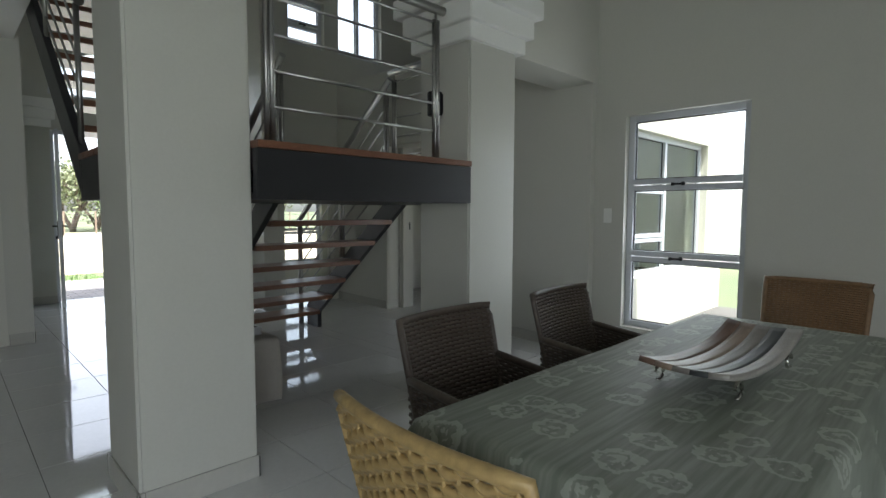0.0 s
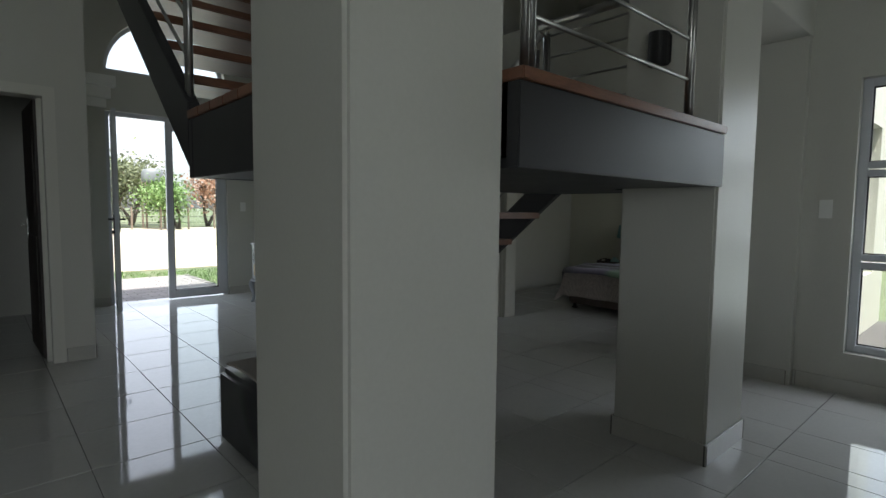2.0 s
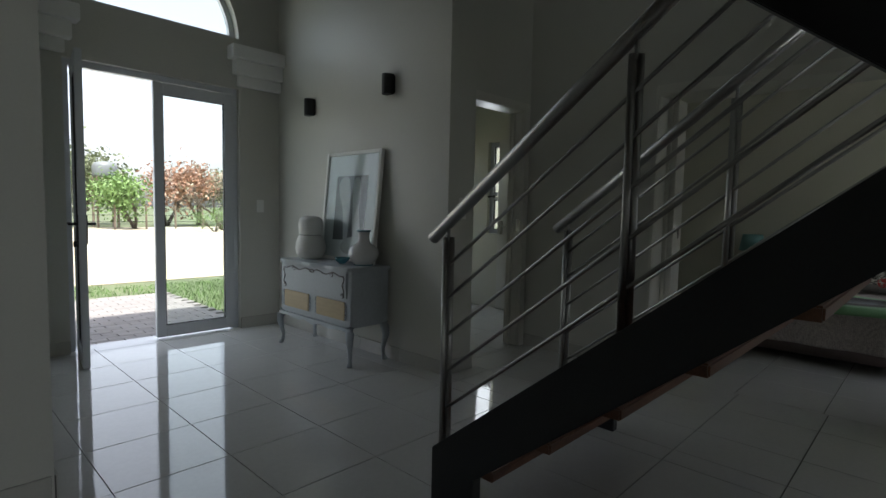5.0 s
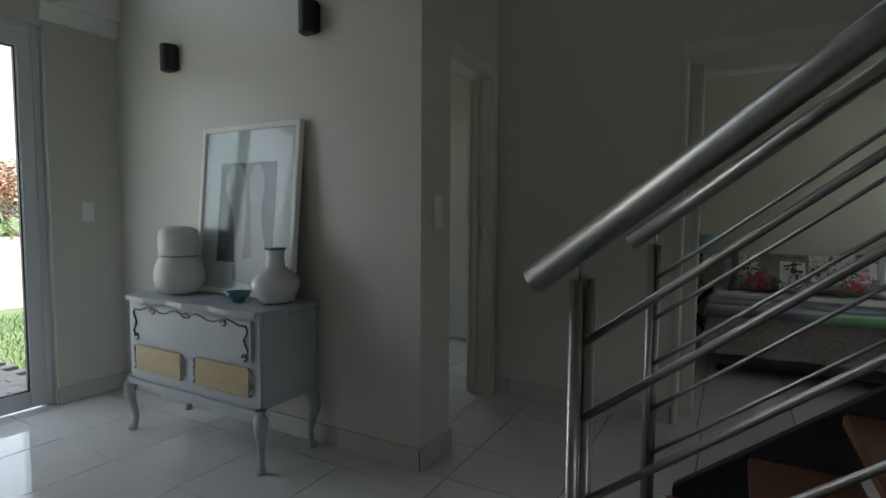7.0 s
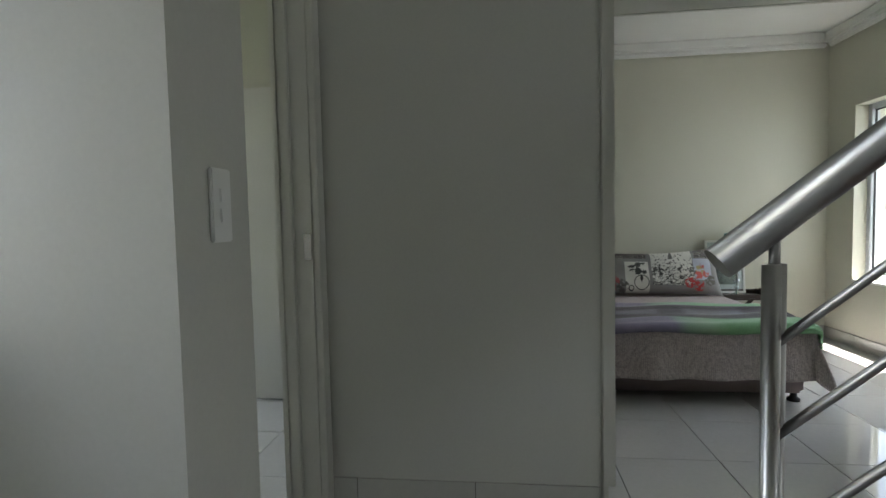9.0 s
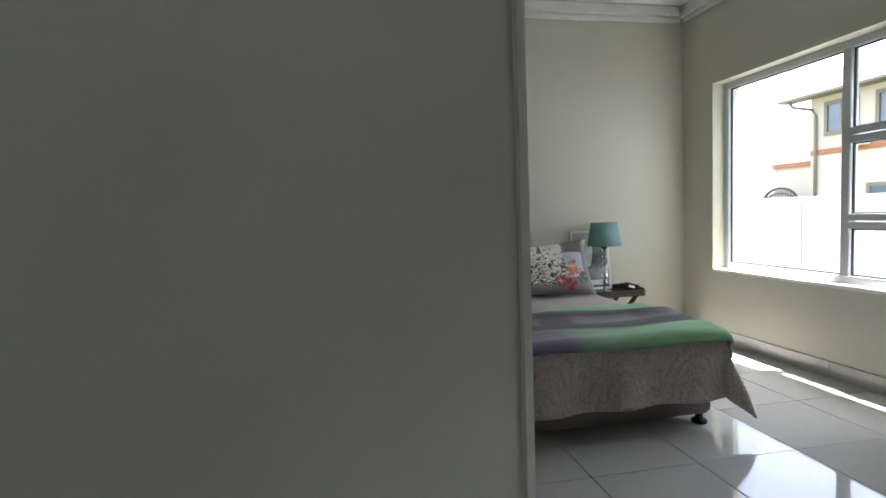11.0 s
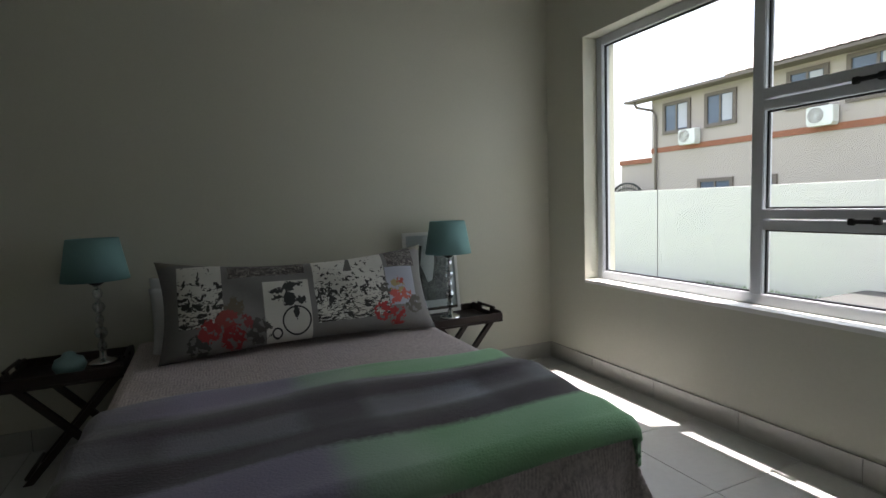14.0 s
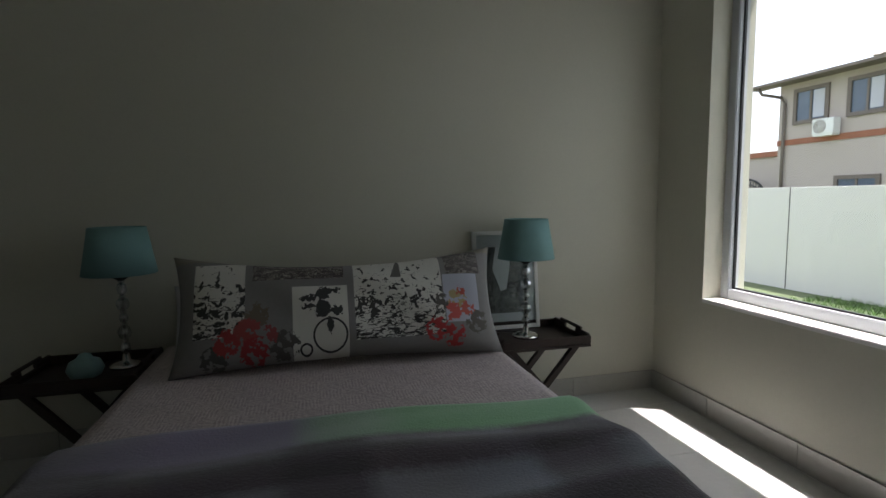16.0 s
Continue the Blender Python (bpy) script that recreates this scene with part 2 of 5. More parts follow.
# Out of view; its wide opening is assumed, to let fill light into the dining area.
wall("wall_south", "x", -3.2, -0.2, -4.0, 4.06, -0.2, HIGH, [(-3.6, -0.8, 0.3, 2.6)], PAINT, "beige painted unseen wall with an assumed glazing opening for fill light")
wall("wall_passage_back", "x", 8.35, 0.2, 3.14, 7.3, -0.2, 2.92, [(4.28, 5.05, 0.3, 2.0)], CREAM, "cream painted far wall of the side room")
wall("wall_passage_far", "y", 5.2, 0.15, 6.32, 8.35, -0.2, 2.92, [(7.42, 7.6, 0.9, 2.0)], CREAM, "cream painted side room wall with a narrow window")
wall("wall_dark_room", "y", -1.6, -0.15, 6.15, 8.35, -0.2, 2.72, [], PAINT, "beige wall of the unlit side room")
wall("wall_upper_west", "y", 0.56, -0.15, 3.2, 6.0, 2.95, HIGH, [], PAINT, "beige painted upper wall")
setting(box_part("ceiling_passage_room", (3.02, 5.4, 6.25, 8.45, 2.6, 2.75), WHITE), "white plaster ceiling of the side room", "ceiling")

# front wall with door opening and arched fanlight
bm = B()
AX, AR, AZ = 1.765, 0.675, 2.7
for a, b, c, d in ((0.56, 1.09, -0.2, HIGH), (2.44, 3.14, -0.2, HIGH), (1.09, 2.44, 2.25, AZ), (-4.0, 0.56, -0.2, HIGH)):
    bx(bm, a, b, 8.35, 8.57, c, d)
N = 40
for i in range(N):
    a0, a1 = math.pi * i / N, math.pi * (i + 1) / N
    u0, u1 = AX + AR * math.cos(a0), AX + AR * math.cos(a1)
    prism(bm, [(u0, AZ + AR * math.sin(a0)), (u1, AZ + AR * math.sin(a1)), (u1, HIGH), (u0, HIGH)], 1, 8.35, 8.57)
setting(part("wall_front", bm, PAINT), "beige painted front wall with door opening and arched fanlight", "wall")


# ---- columns with stepped capitals ----
def capital(bm, x0, x1, y0, y1):
    for z0, z1, o in ((2.27, 2.37, 0.045), (2.37, 2.50, 0.085), (2.50, 2.62, 0.13)):
        bx(bm, x0 - o, x1 + o, y0 - o, y1 + o, z0, z1)


COLUMNS = ((0.525, 2.25, 0.485), (2.39, 2.22, 0.46))
for x0, y0, cw in COLUMNS:
    bm = B()
    bx(bm, x0, x0 + cw, y0, y0 + cw, -0.006, HIGH)
    col = setting(part("column", bm, PAINT, None, bevel=0.012), "square beige painted column with a white stepped capital", "column")
    bm = B()
    capital(bm, x0, x0 + cw, y0, y0 + cw)
    part("capital", bm, WHITE, col, "white stepped plaster capital", bevel=0.006)
for name, x0, x1 in (("trim_capital_west", 0.6, 1.06), ("trim_capital_east", 2.46, 2.84)):
    bm = B()
    for z0, z1, o in ((2.27, 2.37, 0.045), (2.37, 2.50, 0.085), (2.50, 2.62, 0.13)):
        bx(bm, x0 - (o if x0 > 1 else 0), x1 + (o if x0 < 1 else 0), 8.35 - o, 8.352, z0, z1)
    setting(part(name, bm, WHITE, None, bevel=0.006), "white stepped plaster moulding beside the front door", "moulding")
setting(box_part("wall_beam", (2.85, 4.225, 2.292, 2.67, 2.3, HIGH - 0.001), PAINT), "beige painted beam between column and wall", "beam")
bm = B()
bx(bm, 4.202, 7.08, 2.54, 2.62, 2.64, 2.72)
bx(bm, 7.0, 7.08, 2.62, 6.17, 2.64, 2.72)
bx(bm, 4.202, 7.04, 2.54, 2.58, 2.6, 2.64)
bx(bm, 7.04, 7.08, 2.58, 6.17, 2.6, 2.64)
setting(part("trim_cornice", bm, WHITE, None, bevel=0.012), "white moulded plaster cornice", "cornice")
setting(box_part("floor_slab", (-4.2, 7.3, -3.4, 8.57, -0.2, -0.006), GROUT), "dark grout bed under the floor tiles", "floor")


# ---- windows and doors ----
def pane(name, dims, parent):
    bm = B()
    bx(bm, *dims)
    ob = part(name, bm, GLASS, parent, "clear glass pane")
    ob.visible_shadow = False
    return ob


def stay(parent, m):
    bm = B()
    bx(bm, -0.012, 0.012, -0.02, 0.004, -0.014, 0.014, m)
    bx(bm, -0.075, 0.02, -0.034, -0.02, -0.010, 0.006, m)
    bx(bm, -0.085, -0.06, -0.034, -0.02, -0.016, 0.010, m)
    part("handle", bm, BLACKMETAL, parent, "black window catch", 0.003)


def window(name, label, m, w, z0, z1, splits, mullions=(), transoms=None):
    """Built in the local x-z plane, inside towards -y, from x 0 to w; splits are transom heights per bay."""
    win = setting(thing(name, label, "window", m), label, "window")
    f, d = 0.05, 0.06
    bm = B()
    bx(bm, 0, f, 0, d, z0, z1)
    bx(bm, w - f, w, 0, d, z0, z1)
    bx(bm, f, w - f, 0, d, z0, z0 + f)
    bx(bm, f, w - f, 0, d, z1 - f, z1)
    edges = [0.0, *mullions, w]
    for q in mullions:
        bx(bm, q - 0.028, q + 0.028, 0.0, d, z0 + f, z1 - f)
    part("window_frame", bm, ALU, win, "grey powder-coated aluminium frame", 0.004)
    for i, (a, b) in enumerate(zip(edges, edges[1:])):
        a2, b2 = a + (f if i == 0 else 0.028), b - (f if i == len(edges) - 2 else 0.028)
        zs = [z0 + f, *splits[i], z1 - f]
        for q in splits[i]:
            bm = B()
            bx(bm, a2, b2, -0.006, d - 0.006, q - 0.045, q - 0.004)
            bx(bm, a2, b2, -0.014, d - 0.004, q + 0.004, q + 0.045)
            part("transom", bm, ALU, win, "", 0.004)
            stay(win, Matrix.Translation(((a2 + b2) / 2, -0.012, q)))
        for c, e in zip(zs, zs[1:]):
            c2, e2 = c + (0.045 if c != z0 + f else 0), e - (0.045 if e != z1 - f else 0)
            bm = B()
            for q in ((a2, b2, 0.022, 0.034, c2, c2 + 0.008), (a2, b2, 0.022, 0.034, e2 - 0.008, e2), (a2, a2 + 0.008, 0.022, 0.034, c2, e2), (b2 - 0.008, b2, 0.022, 0.034, c2, e2)):
                bx(bm, *q)
            part("gasket", bm, BLACKMETAL, win)
            pane("pane", (a2 + 0.004, b2 - 0.004, 0.026, 0.030, c2 + 0.004, e2 - 0.004), win)
    return win


# local x runs along +x turned by the pose
window("window_1", "wide grey aluminium bedroom window with opening panes", pose(6.72, 2.44, 0, 0, 0, 180), 1.97, 0.57, 2.02, [[], [0.95, 1.46]], [1.02])
window("window_2", "tall grey aluminium dining window in three panes", pose(4.12, 2.03, 0, 0, 0, -90), 0.91, 0.27, 2.0, [[0.86, 1.44]])
window("window_3", "small grey aluminium upper window", pose(3.27, 6.24, 0), 0.53, 3.34, 3.95, [[3.62]])
window("window_4", "grey aluminium upper window", pose(4.02, 6.24, 0), 0.73, 3.34, 4.6, [[], []], [0.36])
window("window_5", "narrow grey aluminium side room window", pose(5.25, 7.6, 0, 0, 0, -90), 0.18, 0.9, 2.0, [[1.35]])
window("window_8", "tall grey aluminium window of the side room", pose(4.28, 8.42, 0), 0.77, 0.3, 2.0, [[0.86, 1.44]])
# Assumed glazing, never in view; added to go with the dining fill lamp.
window("window_6", "wide grey aluminium glazing, assumed and unseen, for the dining fill light", pose(-3.6, -3.3, 0), 2.8, 0.3, 2.6, [[], [], []], [0.93, 1.86])
setting(box_part("window_sill_bedroom", (4.75, 6.72, 2.452, 2.545, 0.552, 0.572), WHITE), "white plastered window sill", "sill")


def door_frame(name, m, w, h, depth, label, lap=0.05, rebate=0.022, stop=0.085):
    """A pressed steel frame; the opening runs from x 0 to w, the wall from y 0 to depth."""
    fr = setting(thing(name, label, "door frame", m), label, "door frame")
    for a, b in ((-lap, 0.022), (w - 0.022, w + lap)):
        bm = B()
        bx(bm, a, b, -0.012, 0.014, 0, h + 0.05)
        bx(bm, a, b, depth - 0.014, depth + 0.012, 0, h + 0.05)
        lo, hi = (0.0, 0.022) if b < w / 2 else (w - 0.022, w)
        bx(bm, lo, hi, 0.012, depth - 0.012, 0, h)
        lo, hi = (0.021, 0.052) if b < w / 2 else (w - 0.052, w - 0.021)
        bx(bm, lo, hi, stop, stop + 0.02, 0, h - 0.02)
        if rebate > 0.022 and b < w / 2:
            lo, hi = 0.021, rebate
            bx(bm, lo, hi, stop + 0.021, depth - 0.013, 0, h - 0.02)
        part("jamb", bm, FRAMEPAINT, fr, "", 0.004)
    bm = B()
    bx(bm, 0.022, w - 0.022, -0.012, 0.014, h - 0.022, h + 0.05)
    bx(bm, 0.022, w - 0.022, depth - 0.014, depth + 0.012, h - 0.022, h + 0.05)
    bx(bm, 0.022, w - 0.022, 0.012, depth - 0.012, h - 0.022, h)
    part("head", bm, FRAMEPAINT, fr, "", 0.004)
    return fr


fr = door_frame("door_frame_1", pose(WB, DY1, 0, 0, 0, -90), DY1 - DY0, 2.03, WT + 0.012, "cream painted steel frame of the bedroom doorway", 0.0, 0.09, 0.17)
bm = B()
bx(bm, 0.0902, 0.0915, 0.285, 0.31, 0.99, 1.08)
bx(bm, 0.0902, 0.0925, 0.285, 0.293, 0.99, 1.08)
part("strike_plate", bm, BLACKMETAL, fr, "black strike plate", 0.001)
bm = B()
for z in (0.99, 1.02, 1.045):
    bx(bm, 0.0915, 0.0922, 0.295, 0.305, z + 0.01, z + 0.022)
part("latch_hole", bm, BRASS, fr, "bright latch openings")
fr = door_frame("door_frame_2", pose(3.16, 6.17, 0), 0.77, 2.03, 0.15, "cream painted steel frame of the side room doorway")
bm = B()
bx(bm, 0.744, 0.75, 0.02, 0.05, 1.0, 1.1)
part("strike_plate", bm, BRASS, fr, "steel strike plate")
fr = door_frame("door_frame_3", pose(-0.42, 6.0, 0), 0.78, 1.95, 0.15, "cream painted steel frame of the dark side doorway")


def leaf(name, m, w, h, label, kind):
    d = setting(thing(name, label, "door", m), label, "door")
    bm = B()
    bx(bm, 0, w, 0, 0.04, 0.008, h)
    for z0, z1 in ((0.2, h * 0.48), (h * 0.55, h - 0.18)):
        bx(bm, 0.12, w - 0.12, -0.004, 0.044, z0, z1)
    part("panel", bm, kind, d, "", 0.004)
    bm = B()
    for y in (-0.045, 0.085):
        tube(bm, [(w - 0.06, 0.02, 1.0), (w - 0.06, y, 1.0), (w - 0.17, y, 1.0)], 0.009, 8)
    bx(bm, w - 0.08, w - 0.04, -0.006, 0.046, 0.9, 1.06)
    part("door_handle", bm, BRASS, d, "steel lever handle", 0.002)
    bm = B()
    for z in (0.2, 1.75):
        bx(bm, -0.016, 0.004, -0.01, 0.02, z, z + 0.1)
    part("hinge", bm, BRASS, d, "steel butt hinges")
    return d


leaf("door_1", pose(0.335, 6.155, 0, 0, 0, 92), 0.72, 1.93, "dark brown wooden door standing open into an unlit room", DOORWOOD)
leaf("door_2", pose(5.185, 6.64, 0, 0, 0, 91), 0.74, 2.0, "cream painted door with a steel lever in the side room", FRAMEPAINT)
leaf("door_4", pose(4.385, 3.43, 0, 0, 0, -47), 0.82, 2.0, "cream painted bedroom door standing open into the room", FRAMEPAINT)

# front door: aluminium, one open leaf and one fixed
fd = setting(thing("door_3", "", "door", pose(1.09, 8.40, 0)), "grey aluminium glazed front door with one leaf open", "door")
W0 = 1.35
bm = B()
for q in ((0, 0.045, 0, 2.25), (W0 - 0.045, W0, 0, 2.25), (0.045, W0 - 0.045, 2.2, 2.25)):
    bx(bm, q[0], q[1], 0, 0.07, q[2], q[3])
part("door_frame", bm, ALU, fd, "grey aluminium outer frame", 0.004)


def glazed_leaf(parent, m, w, name):
    bm = B()
    for q in ((0, 0.075, 0.012, 2.195), (w - 0.075, w, 0.012, 2.195), (0.075, w - 0.075, 0.012, 0.11), (0.075, w - 0.075, 2.1, 2.195)):
        bx(bm, q[0], q[1], 0, 0.045, q[2], q[3], m)
    lf = part(name, bm, ALU, parent, "grey aluminium door leaf", 0.005)
    bm = B()
    for q in ((0.073, 0.083, 0.108, 2.102), (w - 0.083, w - 0.073, 0.108, 2.102), (0.083, w - 0.083, 0.108, 0.118), (0.083, w - 0.083, 2.092, 2.102)):
        bx(bm, q[0], q[1], 0.012, 0.034, q[2], q[3], m)
    part("gasket", bm, BLACKMETAL, lf)
    bm = B()
    bx(bm, 0.078, w - 0.078, 0.02, 0.026, 0.113, 2.097, m)
    g = part("pane", bm, GLASS, lf, "clear glass pane")
    g.visible_shadow = False
    return lf


glazed_leaf(fd, Matrix.Translation((0.63, -0.005, 0)), 0.675, "fixed_leaf")
lm = pose(0.05, -0.01, 0, 0, 0, -98)
ol = glazed_leaf(fd, lm, 0.60, "open_leaf")
bm = B()
for y in (-0.05, 0.095):
    tube(bm, [lm @ Vector(p) for p in ((0.56, 0.02, 1.02), (0.56, y, 1.02), (0.44, y, 1.02))], 0.010, 8)
bx(bm, 0.54, 0.58, -0.008, 0.053, 0.88, 1.08, lm)
bx(bm, 0.552, 0.562, -0.03, 0.0, 0.86, 0.9, lm)
part("door_handle", bm, BLACKMETAL, ol, "black lever handle with key")
# fanlight
fan = setting(thing("window_7", "", "window", pose(AX, 8.44, AZ)), "arched white-framed fanlight over the front door", "window")
bm = B()
arc = [(AR * math.cos(math.pi * i / 36), AR * math.sin(math.pi * i / 36)) for i in range(37)]
for (a, b), (c, d) in zip(arc, arc[1:]):
    k = 1 - 0.045 / AR
    prism(bm, [(a, b), (c, d), (c * k, d * k), (a * k, b * k)], 1, 0, 0.05)
bx(bm, -AR + 0.02, AR - 0.02, 0, 0.05, 0.001, 0.04)
part("window_frame", bm, ALU, fan, "grey aluminium arched frame")
bm = B()
prism(bm, [(a * 0.95, b * 0.95 + 0.02) for a, b in arc], 1, 0.022, 0.026)
g = part("pane", bm, GLASS, fan, "clear arched pane")
g.visible_shadow = False


# ---- steel staircase ----
stair = thing("staircase", "black steel staircase with red-brown wooden treads and stainless railings", "staircase")
SL, ZL = 0.797, 1.53       # slope, landing height


def mid1(y):
    return 0.28 + (4.75 - y) * SL


def stringer1(x0, x1):
    bm = B()
    top = lambda y: mid1(y) + 0.12
    prism(bm, [(4.98, 0), (4.98, top(4.98)), (3.5, top(3.5)), (3.5, 1.28), (3.36, 1.28), (4.76, 0.16), (4.76, 0)], 0, x0, x1)
    part("stringer", bm, BLACKSTEEL, stair, "black painted steel stringer", 0.003)


stringer1(1.66, 1.705)
stringer1(2.815, 2.86)
for k in range(1, 8):
    yk = 4.75 - (0.191 * k - 0.28) / SL
    bm = B()
    bx(bm, 1.706, 2.814, yk - 0.155, yk + 0.135, 0.191 * k - 0.04, 0.191 * k)
    part("tread", bm, WOOD, stair, "red-brown hardwood tread", 0.006)


def mid2(y):
    return 1.44 + (y - 3.51) * SL


for x0 in (0.585, 1.5):
    bm = B()
    prism(bm, [(3.5, 1.31), (5.9, mid2(5.9) - 0.12), (5.9, mid2(5.9) + 0.13), (3.5, mid2(3.5) + 0.13)], 0, x0, x0 + 0.045)
    part("stringer", bm, BLACKSTEEL, stair, "black painted steel stringer", 0.003)
for k in range(1, 10):
    z = ZL + 0.191 * k
    yk = 3.51 + (z - 0.02 - 1.44) / SL
    bm = B()
    bx(bm, 0.631, 1.499, yk - 0.135, yk + 0.155, z - 0.04, z)
    part("tread", bm, WOOD, stair, "red-brown hardwood tread", 0.006)
bm = B()
for q in ((1.012, 2.388, 2.2, 2.245), (0.585, 2.86, 3.455, 3.5)):
    bx(bm, *q, 1.27, 1.495)
for q in ((0.585, 0.63, 2.742, 3.455), (2.815, 2.86, 2.70, 3.455)):
    bx(bm, *q, 1.27, 1.495)
part("landing_frame", bm, BLACKSTEEL, stair, "black painted steel landing frame", 0.003)
bm = B()
bx(bm, 0.632, 2.813, 2.73, 3.453, 1.272, 1.30)
bx(bm, 1.03, 2.37, 2.247, 2.729, 1.272, 1.30)
part("landing_plate", bm, BLACKSTEEL, stair)
for i in range(10):
    y0, y1 = 2.19 + 0.131 * i, 2.19 + 0.131 * (i + 1) - 0.003
    x0, x1 = (1.014, 2.386) if y1 < 2.71 else (0.58, 2.865)
    bm = B()
    bx(bm, x0, x1, y0, y1, 1.497, ZL)
    part("plank", bm, WOOD, stair, "red-brown hardwood landing plank", 0.003)


def railing(name, label, posts, rise, twin=(0.03, 0, 0), over=0.12, heights=(0.16, 0.32, 0.48, 0.64, 0.78), down=0.0):
    """Stainless railing: posts at the given feet, bars and a round handrail parallel to their line."""
    rl = thing(name, label, "railing")
    posts = [Vector(p) for p in posts]
    d = (posts[-1] - posts[0]).normalized()
    for p in posts:
        for s in (-0.5, 0.5):
            bm = B()
            q = p + s * Vector(twin)
            tube(bm, [q - Vector((0, 0, down if p is posts[0] else 0)), q + Vector((0, 0, rise - 0.045))], 0.013, 10)
            part("post", bm, STEEL, rl, "", smooth=True)
        bm = B()
        tube(bm, [p + Vector((0, 0, rise - 0.06)), p + Vector((0, 0, rise))], 0.008, 8)
        part("bracket", bm, STEEL, rl, smooth=True)
    for h in heights:
        bm = B()
        tube(bm, [posts[0] + Vector((0, 0, h)), posts[-1] + Vector((0, 0, h))], 0.0075, 8)
        part("rail_bar", bm, STEEL, rl, smooth=True)
    bm = B()
    up = Vector((0, 0, rise + 0.018))
    tube(bm, [posts[0] + up - d * over, posts[-1] + up + d * 0.06], 0.026, 16)
    h = part("handrail", bm, STEEL, rl, "round brushed stainless handrail")
    for f in h.data.polygons:
        f.use_smooth = len(f.vertices) == 4
    return rl


def foot1(y):
    return mid1(y) + 0.10


LAB = "brushed stainless railing with slim bars"
railing("railing", LAB + " on the lower flight", [(1.82, 5.06, 0.15), (1.82, 4.28, foot1(4.28)), (1.82, 3.56, foot1(3.56))], 0.945, (-0.020, 0.017, 0), 0.12, down=0.15)
railing("railing", LAB + " on the lower flight", [(2.79, 5.06, 0.165), (2.79, 4.25, foot1(4.25)), (2.79, 3.56, foot1(3.56))], 0.945, (-0.020, 0.017, 0), 0.10, down=0.165)
railing("railing", LAB + " across the landing", [(1.1, 2.25, ZL), (2.13, 2.25, ZL)], 0.84, (0.026, 0, 0), 0.06)
railing("railing", LAB + " at the landing's end", [(2.83, 2.78, ZL), (2.83, 3.5, ZL)], 0.84, (0, 0.026, 0), 0.06)
for x in (0.61, 1.52):
    railing("railing", LAB + " on the upper flight", [(x, 3.56, mid2(3.56) + 0.1), (x, 4.6, mid2(4.6) + 0.1), (x, 5.6, mid2(5.6) + 0.1)], 0.83, (0, 0.026, 0))


# ---- fabrics, wicker and small materials ----
def nodes_math(nt, op, a, b=None, c=None):
    n = nt.nodes.new("ShaderNodeMath")
    n.operation = op
    for i, v in enumerate((a, b, c)):
        if v is None:
            continue
        if isinstance(v, (int, float)):
            n.inputs[i].default_value = v
        else:
            nt.links.new(v, n.inputs[i])
    return n.outputs[0]


def mix_col(nt, fac, a, b):
    n = nt.nodes.new("ShaderNodeMix")
    n.data_type = "RGBA"
    nt.links.new(fac, n.inputs[0])
    for i, v in ((6, a), (7, b)):
        if isinstance(v, tuple):
            n.inputs[i].default_value = (*v, 1)
        else:
            nt.links.new(v, n.inputs[i])
    return n.outputs[2]


def local_xyz(nt):
    co, sp = nt.nodes.new("ShaderNodeTexCoord"), nt.nodes.new("ShaderNodeSeparateXYZ")
    nt.links.new(co.outputs["Object"], sp.inputs[0])
    return co.outputs["Object"], sp.outputs


def noise_out(nt, vec, scale, detail=4.0):
    n = nt.nodes.new("ShaderNodeTexNoise")
    n.inputs["Scale"].default_value, n.inputs["Detail"].default_value = scale, detail
    nt.links.new(vec, n.inputs["Vector"])
    return n.outputs[0]


def rect(nt, u, v, u0, u1, v0, v1):
    a = nodes_math(nt, "COMPARE", u, (u0 + u1) / 2, (u1 - u0) / 2)
    b = nodes_math(nt, "COMPARE", v, (v0 + v1) / 2, (v1 - v0) / 2)
    return nodes_math(nt, "MULTIPLY", a, b)


def relief(nt, b, height, strength, dist):
    bp = nt.nodes.new("ShaderNodeBump")
    bp.inputs["Strength"].default_value, bp.inputs["Distance"].default_value = strength, dist
    nt.links.new(height, bp.inputs["Height"])
    nt.links.new(bp.outputs[0], b.inputs["Normal"])


